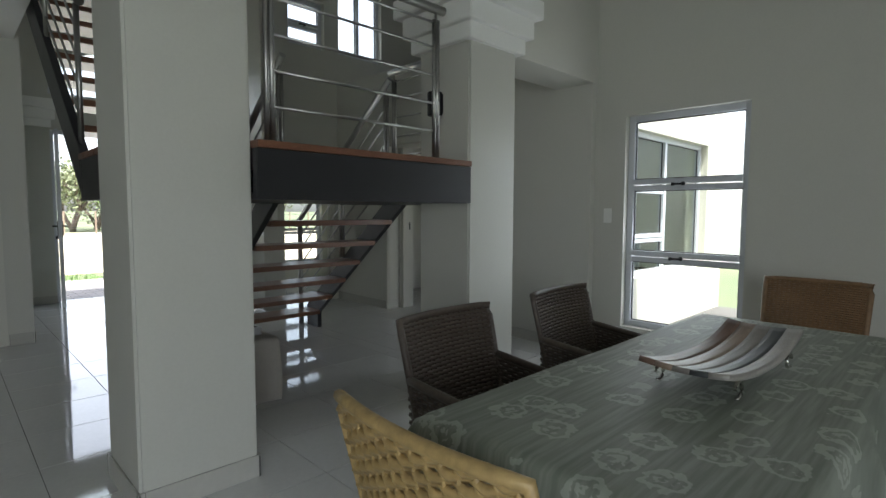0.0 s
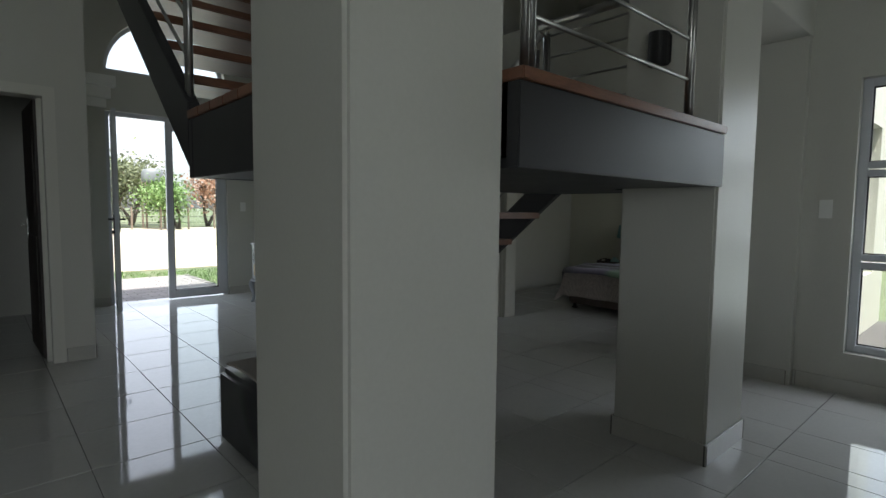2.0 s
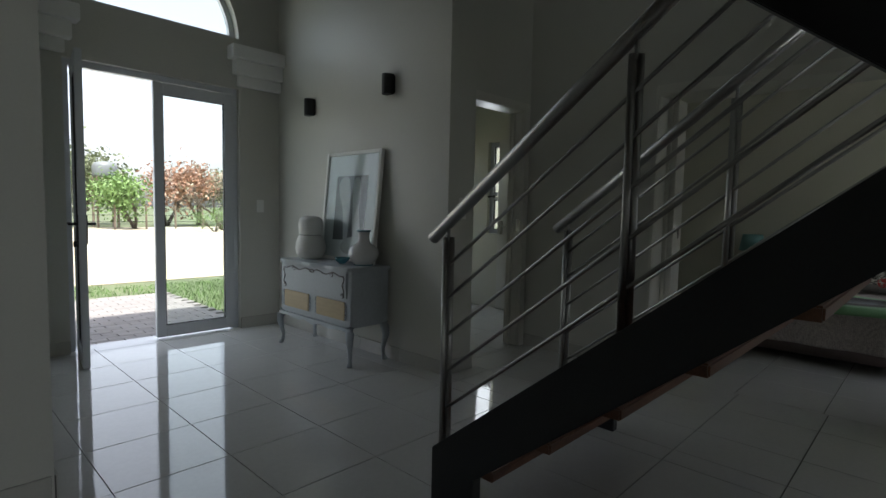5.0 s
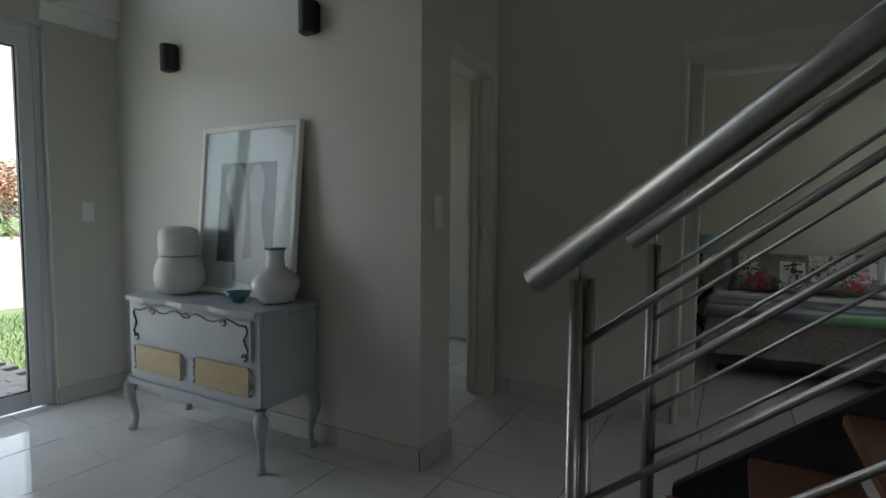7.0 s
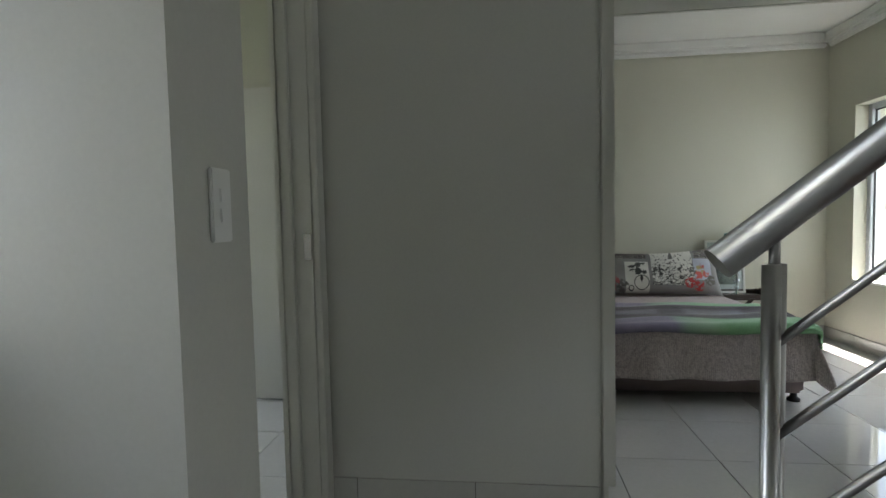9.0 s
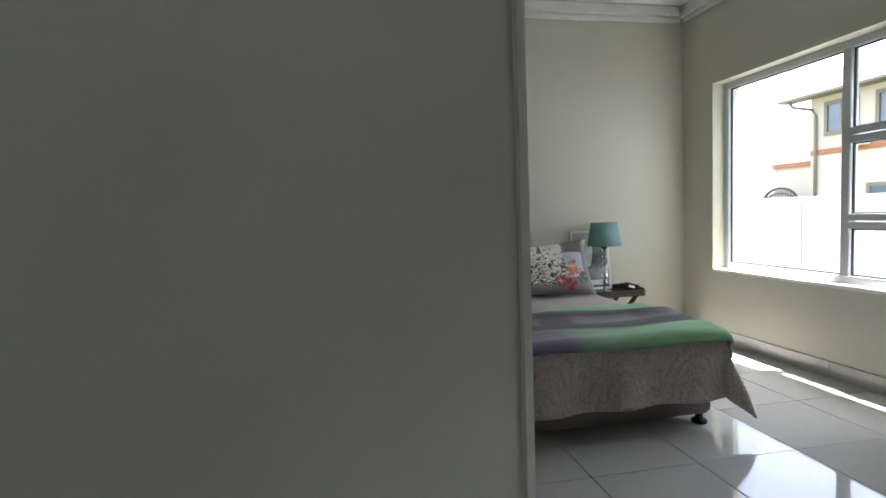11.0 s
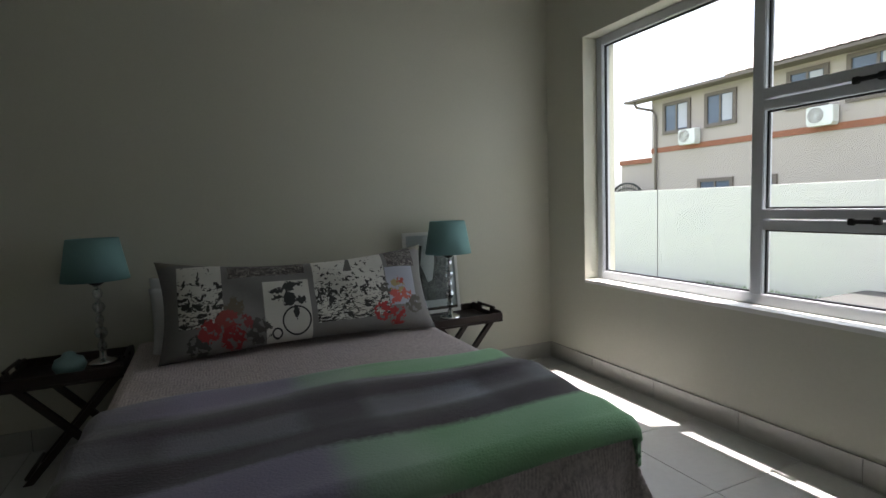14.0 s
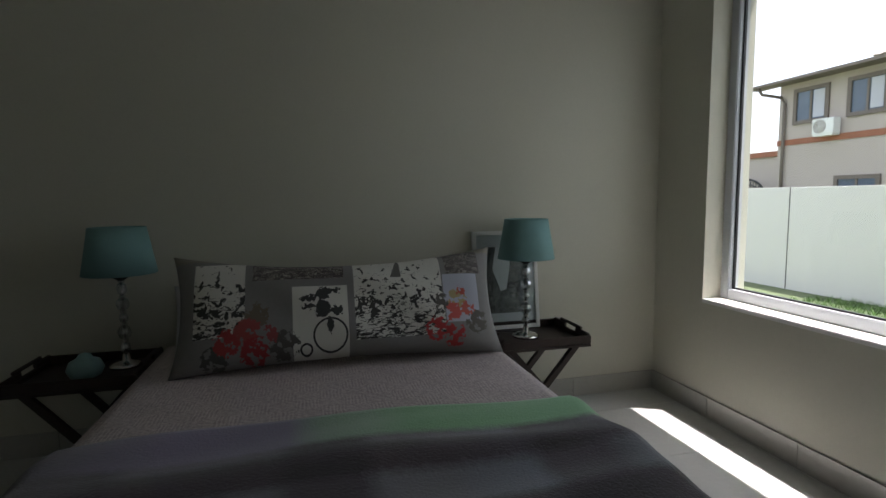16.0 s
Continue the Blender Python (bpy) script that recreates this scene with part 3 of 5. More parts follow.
def cloth_mat():
    """Sage tablecloth with pale shell-like motifs and a slubbed weave."""
    m, nt, b = base_mat("sage_tablecloth")
    vec, (x, y, z) = local_xyz(nt)
    mp = nt.nodes.new("ShaderNodeMapping")
    mp.inputs["Scale"].default_value = (5, 90, 5)
    nt.links.new(vec, mp.inputs[0])
    slub = noise_out(nt, mp.outputs[0], 1.0, 5)
    vo = nt.nodes.new("ShaderNodeTexVoronoi")
    vo.inputs["Scale"].default_value = 7.0
    vo.inputs["Randomness"].default_value = 0.55
    nt.links.new(vec, vo.inputs["Vector"])
    dist = vo.outputs["Distance"]
    wob = noise_out(nt, vec, 34, 3)
    d2 = nodes_math(nt, "MULTIPLY_ADD", wob, 0.42, dist)
    ring = nodes_math(nt, "COMPARE", d2, 0.49, 0.05)
    core = nodes_math(nt, "LESS_THAN", d2, 0.36)
    speck = nodes_math(nt, "GREATER_THAN", noise_out(nt, vec, 60, 2), 0.5)
    core = nodes_math(nt, "MULTIPLY", core, speck)
    motif = nodes_math(nt, "MULTIPLY", nodes_math(nt, "MAXIMUM", ring, core), 0.5)
    base = ramp_node(nt, [(0.35, (0.17, 0.19, 0.155)), (0.65, (0.26, 0.28, 0.235))])
    nt.links.new(slub, base.inputs[0])
    nt.links.new(mix_col(nt, motif, base.outputs[0], (0.47, 0.49, 0.43)), b.inputs["Base Color"])
    b.inputs["Roughness"].default_value = 0.55
    relief(nt, b, slub, 0.3, 0.002)
    return m


def quilt_mat():
    m, nt, b = base_mat("mauve_grey_quilt")
    vec, _ = local_xyz(nt)
    br = nt.nodes.new("ShaderNodeTexChecker")
    br.inputs["Scale"].default_value = 14
    nt.links.new(vec, br.inputs["Vector"])
    wv = [nt.nodes.new("ShaderNodeTexWave") for _ in range(2)]
    for w, d in zip(wv, ("X", "Y")):
        w.bands_direction = d
        w.inputs["Scale"].default_value, w.inputs["Distortion"].default_value, w.inputs["Detail"].default_value = 30, 2.5, 2
        nt.links.new(vec, w.inputs["Vector"])
    k = mix_col(nt, br.outputs["Fac"], wv[0].outputs["Color"], wv[1].outputs["Color"])
    h = nodes_math(nt, "MULTIPLY_ADD", noise_out(nt, vec, 90, 3), 0.9, nodes_math(nt, "MULTIPLY", k, 0.22))
    r = ramp_node(nt, [(0.3, (0.35, 0.30, 0.29)), (0.75, (0.60, 0.525, 0.505))])
    nt.links.new(h, r.inputs[0])
    nt.links.new(r.outputs[0], b.inputs["Base Color"])
    b.inputs["Roughness"].default_value = 0.85
    relief(nt, b, h, 0.7, 0.004)
    return m


def blanket_mat():
    """Checked wool: bands follow local x, crossed by colour blocks along local y."""
    m, nt, b = base_mat("striped_wool_blanket")
    vec, (x, y, z) = local_xyz(nt)
    fuzz = noise_out(nt, vec, 70, 6)
    soft = nodes_math(nt, "MULTIPLY_ADD", fuzz, 0.03, -0.015)
    u = nodes_math(nt, "ADD", x, soft)
    v = nodes_math(nt, "ADD", y, soft)
    edge = ramp_node(nt, [(0.0, (0.24, 0.47, 0.25)), (0.36, (0.22, 0.44, 0.22)), (0.44, (0.30, 0.46, 0.30)), (0.54, (0.25, 0.36, 0.26)), (0.60, (0.22, 0.20, 0.27)), (0.80, (0.25, 0.22, 0.31)), (1.0, (0.15, 0.14, 0.16))])
    nt.links.new(nodes_math(nt, "DIVIDE", v, 1.3), edge.inputs[0])
    body = ramp_node(nt, [(0.0, (0.10, 0.085, 0.085)), (0.05, (0.045, 0.032, 0.034)), (0.26, (0.05, 0.037, 0.038)), (0.34, (0.17, 0.175, 0.18)), (0.54, (0.16, 0.155, 0.165)), (0.62, (0.055, 0.04, 0.044)), (0.82, (0.06, 0.045, 0.047)), (0.90, (0.15, 0.145, 0.15)), (1.0, (0.16, 0.16, 0.155))])
    nt.links.new(nodes_math(nt, "DIVIDE", nodes_math(nt, "SUBTRACT", u, 0.16), 0.44), body.inputs[0])
    cross = ramp_node(nt, [(0.0, (0.9, 0.95, 0.95)), (0.06, (0.42, 0.34, 0.36)), (0.16, (0.45, 0.37, 0.38)), (0.20, (1.1, 1.2, 1.3)), (0.34, (1.0, 0.98, 0.98)), (0.44, (1.1, 1.1, 1.1)), (0.48, (0.40, 0.31, 0.33)), (0.58, (0.42, 0.33, 0.35)), (0.62, (1.0, 1.0, 1.05)), (0.84, (1.0, 0.95, 1.05)), (0.88, (0.5, 0.42, 0.45)), (1.0, (0.8, 0.75, 0.8))])
    nt.links.new(nodes_math(nt, "DIVIDE", v, 1.3), cross.inputs[0])
    mul = nt.nodes.new("ShaderNodeMix")
    mul.data_type, mul.blend_type = "RGBA", "MULTIPLY"
    mul.inputs[0].default_value = 0.9
    nt.links.new(body.outputs[0], mul.inputs[6])
    nt.links.new(cross.outputs[0], mul.inputs[7])
    foot = nt.nodes.new("ShaderNodeMapRange")
    foot.inputs[1].default_value, foot.inputs[2].default_value = 0.15, 0.18
    nt.links.new(u, foot.inputs[0])
    head = nt.nodes.new("ShaderNodeMapRange")
    head.inputs[1].default_value, head.inputs[2].default_value = 0.575, 0.61
    nt.links.new(u, head.inputs[0])
    col = mix_col(nt, foot.outputs[0], edge.outputs[0], mul.outputs[2])
    col = mix_col(nt, head.outputs[0], col, edge.outputs[0])
    nt.links.new(col, b.inputs["Base Color"])
    b.inputs["Roughness"].default_value = 0.95
    b.inputs["Sheen Weight"].default_value = 0.25
    relief(nt, b, noise_out(nt, vec, 160, 6), 0.7, 0.004)
    return m


def print_mat():
    """Patchwork print: pale engraved panels, grey ground, red blooms and a wheel; local x across, local z up."""
    m, nt, b = base_mat("printed_pillow_cotton")
    vec, (x, y, z) = local_xyz(nt)
    flat = nt.nodes.new("ShaderNodeMapping")
    flat.inputs["Scale"].default_value = (0.45, 1, 1.5)
    nt.links.new(vec, flat.inputs[0])
    lines = noise_out(nt, vec, 80, 5)
    strokes = noise_out(nt, flat.outputs[0], 75, 6)
    strokes.node.inputs["Distortion"].default_value = 1.2
    mass = noise_out(nt, vec, 36, 7)
    mass.node.inputs["Distortion"].default_value = 0.8
    # open sky above, figures and boats in the middle, water lines below
    mid = nodes_math(nt, "SUBTRACT", 1.0, nodes_math(nt, "MULTIPLY", nodes_math(nt, "ABSOLUTE", nodes_math(nt, "ADD", z, 0.01)), 9.0))
    dark = nodes_math(nt, "GREATER_THAN", nodes_math(nt, "MULTIPLY_ADD", mid, 0.10, nodes_math(nt, "MULTIPLY_ADD", lines, 0.3, mass)), 0.765)
    low = nodes_math(nt, "MULTIPLY_ADD", z, -0.75, strokes)
    hatch = nodes_math(nt, "GREATER_THAN", low, 0.60)
    ink = nodes_math(nt, "MAXIMUM", dark, hatch)
    col = mix_col(nt, nodes_math(nt, "MULTIPLY", lines, 0.5), (0.20, 0.195, 0.185), (0.27, 0.265, 0.255))
    top = nodes_math(nt, "GREATER_THAN", nodes_math(nt, "MULTIPLY_ADD", lines, 0.02, z), 0.195)
    col = mix_col(nt, top, col, (0.24, 0.225, 0.18))
    scenes = ((-0.52, -0.35, -0.10, 0.17), (0.03, 0.365, -0.14, 0.18))
    for u0, u1, v0, v1 in (*scenes, (-0.19, 0.005, -0.19, 0.065)):
        col = mix_col(nt, rect(nt, x, z, u0, u1, v0, v1), col, (0.64, 0.63, 0.57))
    sketch = mix_col(nt, nodes_math(nt, "COMPARE", strokes, 0.52, 0.018), (0.085, 0.072, 0.068), (0.45, 0.42, 0.37))
    for u0, u1, v0, v1 in ((-0.325, -0.005, 0.095, 0.178), (0.385, 0.53, 0.09, 0.19)):
        col = mix_col(nt, rect(nt, x, z, u0, u1, v0, v1), col, sketch)
    col = mix_col(nt, rect(nt, x, z, 0.37, 0.51, -0.10, 0.088), col, (0.43, 0.45, 0.52))
    for u0, u1, v0, v1 in scenes:
        col = mix_col(nt, nodes_math(nt, "MULTIPLY", rect(nt, x, z, u0, u1, v0, v1), ink), col, (0.045, 0.043, 0.04))
    # a sail: a dark triangle with a slanting side
    slope = nodes_math(nt, "LESS_THAN", nodes_math(nt, "MULTIPLY_ADD", nodes_math(nt, "ABSOLUTE", nodes_math(nt, "SUBTRACT", x, 0.20)), 2.4, z), 0.165)
    col = mix_col(nt, nodes_math(nt, "MULTIPLY", slope, rect(nt, x, z, 0.155, 0.208, 0.085, 0.165)), col, (0.13, 0.125, 0.115))

    def disc(cx, cz, r, sx=1.0):
        dx, dz = nodes_math(nt, "MULTIPLY", nodes_math(nt, "SUBTRACT", x, cx), sx), nodes_math(nt, "SUBTRACT", z, cz)
        d = nodes_math(nt, "SQRT", nodes_math(nt, "ADD", nodes_math(nt, "MULTIPLY", dx, dx), nodes_math(nt, "MULTIPLY", dz, dz)))
        return d, nodes_math(nt, "LESS_THAN", nodes_math(nt, "MULTIPLY_ADD", lines, 0.05, d), r + 0.025)
    for cx, cz, r in ((-0.06, -0.115, 0.058), (-0.145, -0.16, 0.019)):
        d, _ = disc(cx, cz, r)
        col = mix_col(nt, nodes_math(nt, "COMPARE", d, r, 0.0035), col, (0.04, 0.04, 0.04))
    for cx, cz, r, sx in ((-0.085, -0.02, 0.034, 1.3), (-0.085, 0.035, 0.024, 1.0), (-0.06, 0.048, 0.012, 0.35), (-0.13, 0.02, 0.012, 0.45), (-0.13, -0.01, 0.009, 0.4), (-0.035, -0.03, 0.018, 0.9), (-0.06, -0.08, 0.028, 2.4)):
        col = mix_col(nt, disc(cx, cz, r, sx)[1], col, (0.05, 0.05, 0.048))
    petal = nodes_math(nt, "GREATER_THAN", noise_out(nt, vec, 42, 4), 0.45)
    for cx, cz, r, c in ((-0.45, -0.17, 0.045, (0.08, 0.08, 0.07)), (-0.22, -0.14, 0.05, (0.09, 0.085, 0.075)), (-0.31, -0.03, 0.04, (0.16, 0.13, 0.09)), (-0.41, -0.12, 0.045, (0.36, 0.05, 0.05)), (-0.34, -0.08, 0.042, (0.33, 0.07, 0.06)), (-0.32, -0.155, 0.045, (0.34, 0.04, 0.045)), (-0.27, -0.10, 0.028, (0.28, 0.06, 0.06)),
                         (0.37, -0.03, 0.04, (0.10, 0.095, 0.08)), (0.49, -0.10, 0.045, (0.12, 0.11, 0.09)), (0.42, -0.01, 0.038, (0.40, 0.33, 0.16)), (0.33, -0.12, 0.042, (0.46, 0.05, 0.05)), (0.40, -0.06, 0.034, (0.52, 0.10, 0.08)), (0.40, -0.145, 0.042, (0.40, 0.04, 0.04)), (0.46, -0.05, 0.028, (0.50, 0.12, 0.09)), (0.44, 0.02, 0.018, (0.45, 0.10, 0.07))):
        col = mix_col(nt, nodes_math(nt, "MULTIPLY", disc(cx, cz, r)[1], petal), col, c)
    nt.links.new(col, b.inputs["Base Color"])
    b.inputs["Roughness"].default_value = 0.8
    relief(nt, b, noise_out(nt, vec, 300, 3), 0.25, 0.001)
    return m


CLOTH, QUILT, BLANKET, PRINT = cloth_mat(), quilt_mat(), blanket_mat(), print_mat()
LINEN = surface("white_linen", (0.62, 0.62, 0.62), 0.85, big=6, fine=120, vary=0.05, bump=0.3)
BASEFAB = surface("mauve_bed_base_fabric", (0.22, 0.17, 0.165), 0.85, big=3, fine=150, vary=0.08, bump=0.3)
RATTAN_D = surface("dark_brown_rattan", (0.085, 0.065, 0.05), 0.45, big=8, fine=60, vary=0.35, bump=0.1)
RATTAN_L = surface("honey_rattan", (0.42, 0.29, 0.12), 0.45, big=8, fine=60, vary=0.3, bump=0.1)
RATTAN_M = surface("brown_rattan", (0.20, 0.115, 0.055), 0.45, big=8, fine=60, vary=0.3, bump=0.1)
LEATHER = surface("black_leather", (0.022, 0.022, 0.026), 0.38, big=4, fine=140, vary=0.2, bump=0.25)
THROW = surface("beige_woven_throw", (0.43, 0.40, 0.36), 0.9, big=5, fine=160, vary=0.12, bump=0.5)
CHESTPAINT = surface("chalky_grey_blue_paint", (0.37, 0.40, 0.42), 0.5, big=3, fine=60, vary=0.1, bump=0.12)
GILT = surface("rubbed_dark_edging", (0.10, 0.09, 0.085), 0.5, big=20, fine=80, vary=0.5)
TANWOOD = surface("bare_honey_veneer", (0.40, 0.31, 0.17), 0.5, big=4, fine=30, vary=0.15, bump=0.06, stretch=(8, 1, 8))
CERAMIC = surface("matt_white_ceramic", (0.66, 0.65, 0.62), 0.5, big=6, fine=80, vary=0.04, bump=0.06)
GLAZED = surface("glazed_white_ceramic", (0.62, 0.62, 0.62), 0.12, big=6, fine=30, vary=0.05, bump=0.02)
TEAL = surface("teal_glaze", (0.05, 0.16, 0.19), 0.2, big=8, fine=40, vary=0.2, bump=0.03)
TEALSHADE = surface("teal_lampshade_fabric", (0.19, 0.36, 0.35), 0.8, big=5, fine=200, vary=0.05, bump=0.25)
PALETEAL = surface("pale_teal_ceramic", (0.25, 0.42, 0.42), 0.3, fine=40, vary=0.06)
PAPER = surface("white_mount_paper", (0.62, 0.63, 0.65), 0.7, fine=200, vary=0.02, bump=0.0)
INKGREY = surface("grey_print_ink", (0.10, 0.10, 0.11), 0.7, big=9, fine=60, vary=0.3)
INKPALE = surface("pale_print_ink", (0.38, 0.38, 0.39), 0.7, big=9, fine=60, vary=0.1)
CRYSTAL = glass_mat("crystal_glass", (0.75, 0.78, 0.78))
CRYSTAL.node_tree.nodes["Mix Shader"].inputs[0].default_value = 0.3


# ---- dining table, bowl and chairs ----
table = thing("dining_table", "dining table hidden under a long sage tablecloth", "table", pose(0, 0, 0))
box_part("tabletop", (0.80, 2.46, 0.19, 0.82, 0.715, 0.745), DARKWOOD, table)
for x, y in ((0.86, 0.25), (2.4, 0.25), (0.86, 0.76), (2.4, 0.76)):
    box_part("leg", (x - 0.04, x + 0.04, y - 0.04, y + 0.04, 0, 0.714), DARKWOOD, table)
bm = B()
X0, X1, Y0, Y1, DROP = 0.765, 2.50, 0.155, 0.86, 0.30


def cloth_point(a, b):
    u, v = (a * 1.4 - 0.2) * (X1 - X0), (b * 2.0 - 0.5) * (Y1 - Y0)
    w, h = X1 - X0, Y1 - Y0
    ou, ov = max(-u, u - w, 0), max(-v, v - h, 0)
    o = min(max(ou, ov), DROP)
    k = min(o / 0.05, 1)
    fold = 0.022 * math.sin(u * 13 + v * 11) * min(1, o / 0.12)
    cu, cv = min(max(u, 0), w), min(max(v, 0), h)
    su = 0 if ou == 0 else (1 if u > 0 else -1)
    sv = 0 if ov == 0 else (1 if v > 0 else -1)
    return (X0 + cu + su * (0.012 * k + fold + o * 0.08), Y0 + cv + sv * (0.012 * k + fold + o * 0.08), 0.752 - o + (0.006 * (1 - k) if o > 0 else 0.006) + 0.0012 * math.sin(u * 9) * math.sin(v * 7))


sheet(bm, 100, 70, cloth_point)
tc = tagged(part("tablecloth", bm, CLOTH, None, smooth=True), "sage green tablecloth with pale printed motifs on the table", "tablecloth")
sol = tc.modifiers.new("thickness", "SOLIDIFY")
sol.thickness, sol.offset = 0.003, -1

bowl = thing("serving_tray", "curved wooden slatted tray on curled metal feet", "tray", pose(1.6, 0.475, 0.758, 0, 0, -3))
SL_COL = [surface("tray_slat_" + n, c, 0.45, big=6, fine=30, vary=0.2, bump=0.05, stretch=(2, 10, 10)) for n, c in (("brown", (0.14, 0.085, 0.06)), ("tan", (0.27, 0.2, 0.15)), ("grey", (0.20, 0.18, 0.16)), ("dark", (0.055, 0.06, 0.06)), ("pale", (0.33, 0.31, 0.28)))]
for i in range(5):
    bm = B()
    y0 = -0.11 + i * 0.044

    def slat(a, b, y0=y0, i=i):
        s = a * 2 - 1
        return (0.30 * s, y0 + 0.0435 * b, 0.03 + (0.035 if s < 0 else 0.055) * abs(s) ** 2.2 + 0.16 * (y0 + 0.0435 * b) ** 2 * 4)
    sheet(bm, 24, 3, slat)
    p = part("slat", bm, SL_COL[(4 - i) if i < 2 else (4 - i)], bowl, "", smooth=True)
    sol = p.modifiers.new("thickness", "SOLIDIFY")
    sol.thickness = 0.014
for x in (-0.2, 0.2):
    for y in (-0.1, 0.1):
        bm = B()
        tube(bm, [(x + 0.022 * math.cos(t) * (1 if x > 0 else -1), y, 0.024 + 0.022 * math.sin(t)) for t in (0.2 + 0.5 * k for k in range(11))], 0.005, 8)
        part("foot", bm, BRASS, bowl, "curled chrome foot", smooth=True)


def weave(bm, f, n_u, n_v, w, r, amp):
    """Strands woven round stakes on the surface f(u, v); w is the number of bends along a strand."""
    for j in range(n_v):
        pts = []
        for i in range(w + 1):
            u, v = i / w, (j + 0.5) / n_v
            p, q = Vector(f(u, v)), Vector(f(min(u + 0.01, 1), v)) - Vector(f(max(u - 0.01, 0), v))
            e = Vector(f(u, min(v + 0.01, 1))) - Vector(f(u, max(v - 0.01, 0)))
            pts.append(p + q.cross(e).normalized() * amp * (1 if (i + j) % 2 else -1))
        tube(bm, pts, r, 5)
    for i in range(n_u):
        tube(bm, [f((i + 0.5) / n_u, k / 8) for k in range(9)], r * 0.8, 5)


def wicker_chair(name, label, m, material, rough_scale=1.0, group="", arms=True):
    """Local: the seat faces +y, the back stands at y 0; feet on z 0."""
    ch = thing(name, label, "chair", m, group)
    n = rough_scale
    back = lambda u, v: ((u - 0.5) * (0.47 + 0.03 * v), -0.03 - 0.10 * v + 0.03 * (2 * u - 1) ** 2, 0.42 + 0.41 * v)
    bends = int(17 / n)
    bm = B()
    weave(bm, back, bends, int(27 / n), bends, 0.0090 * n, 0.006 * n)
    tagged(part("backrest", bm, material, ch, "woven rattan back", smooth=True), kind="stuff")
    bm = B()
    tube(bm, [back(0, k / 10) for k in range(11)] + [back(k / 10, 1) for k in range(1, 11)] + [back(1, 1 - k / 10) for k in range(1, 11)], 0.014, 8)
    part("back_frame", bm, material, ch, "", smooth=True)
    seat = lambda u, v: ((u - 0.5) * 0.47, v * 0.46 - 0.02, 0.445 - 0.015 * math.sin(math.pi * u) * math.sin(math.pi * v))
    bm = B()
    weave(bm, seat, bends, int(29 / n), bends, 0.0088 * n, 0.006 * n)
    tagged(part("seat", bm, material, ch, "woven rattan seat", smooth=True), kind="stuff")
    if arms:
        for sx in (-1, 1):
            arm = lambda u, v, sx=sx: (sx * (0.235 + 0.012 * v), -0.05 + 0.44 * u, 0.43 + (0.20 - 0.05 * u) * v)
            bm = B()
            weave(bm, arm, bends, 14, bends, 0.0082, 0.006)
            tube(bm, [arm(k / 8, 1) for k in range(9)], 0.016, 8)
            tagged(part("arm", bm, material, ch, "low woven arm", smooth=True), kind="stuff")

    def skirt(u, v):
        t = u * 4
        e = min(int(t), 3)
        k = t - e
        c = [(-0.235, -0.02), (0.235, -0.02), (0.235, 0.44), (-0.235, 0.44), (-0.235, -0.02)]
        return (c[e][0] + (c[e + 1][0] - c[e][0]) * k, c[e][1] + (c[e + 1][1] - c[e][1]) * k, 0.26 + 0.18 * v)
    bm = B()
    weave(bm, skirt, 4 * bends, int(11 / n), 4 * bends, 0.008 * n, 0.006)
    tagged(part("apron", bm, material, ch, "woven rattan apron", smooth=True), kind="stuff")
    for x in (-0.215, 0.215):
        for y in (0.0, 0.42):
            bm = B()
            tube(bm, [(x, y, 0), (x, y, 0.3)], 0.019, 8)
            part("leg", bm, material, ch, "", smooth=True)
    return ch


CH = "dining chairs round the table"
c1 = wicker_chair("dining_chair", "dark brown woven rattan dining chair at the table", pose(1.405, 1.31, 0, 0, 0, 182), RATTAN_D, 1.0, CH)
copy_thing(c1, pose(2.235, 1.34, 0, 0, 0, 182))
wicker_chair("dining_chair", "honey coloured coarse wicker chair at the table's end", pose(0.69, 0.67, 0, 0, 0, -91), RATTAN_L, 1.15, CH, False)
wicker_chair("dining_chair", "brown fine wicker chair at the table's far end", pose(3.47, 0.615, 0, 0, 0, 90), RATTAN_M, 0.8, CH, False)


# ---- hall: ottoman, book, chest, picture, vases, lights, switches ----
ott = thing("ottoman", "black leather ottoman with a beige throw over it", "ottoman")
bm = B()
bx(bm, 0.80, 1.565, 3.13, 3.865, 0.03, 0.385)
part("body", bm, LEATHER, ott, "black leather body", 0.022, True)
for x in (0.88, 1.49):
    for y in (3.2, 3.8):
        box_part("foot", (x - 0.03, x + 0.03, y - 0.03, y + 0.03, 0, 0.031), DARKWOOD, ott)
bm = B()


def throw_point(a, b):
    x, t = 0.83 + 0.72 * a, b * 1.15
    y, z = 3.845 - min(t, 0.735), 0.394
    if t > 0.735:
        y, z = 3.105 - 0.01 * math.sin(a * 20), 0.394 - (t - 0.735)
    return (x + 0.012 * math.sin(b * 9), y, z + 0.006 * (0.5 + 0.5 * math.sin(a * 7 + b * 15)) * (1 if t < 0.735 else 0.3) + 0.004 * ((int(a * 60) + int(b * 90)) % 2))


sheet(bm, 60, 90, throw_point)
tw = tagged(part("throw", bm, THROW, None, smooth=True), "beige waffle-woven throw lying over the ottoman", "throw")
sol = tw.modifiers.new("thickness", "SOLIDIFY")
sol.thickness, sol.offset = 0.008, 1
book = thing("book", "thick picture book with a dark photographic cover on the ottoman", "book", pose(1.37, 3.335, 0.414, 0, 0, 8))
box_part("pages", (-0.098, 0.10, -0.122, 0.122, 0.006, 0.042), PAPER, book, "white page block", 0.001)
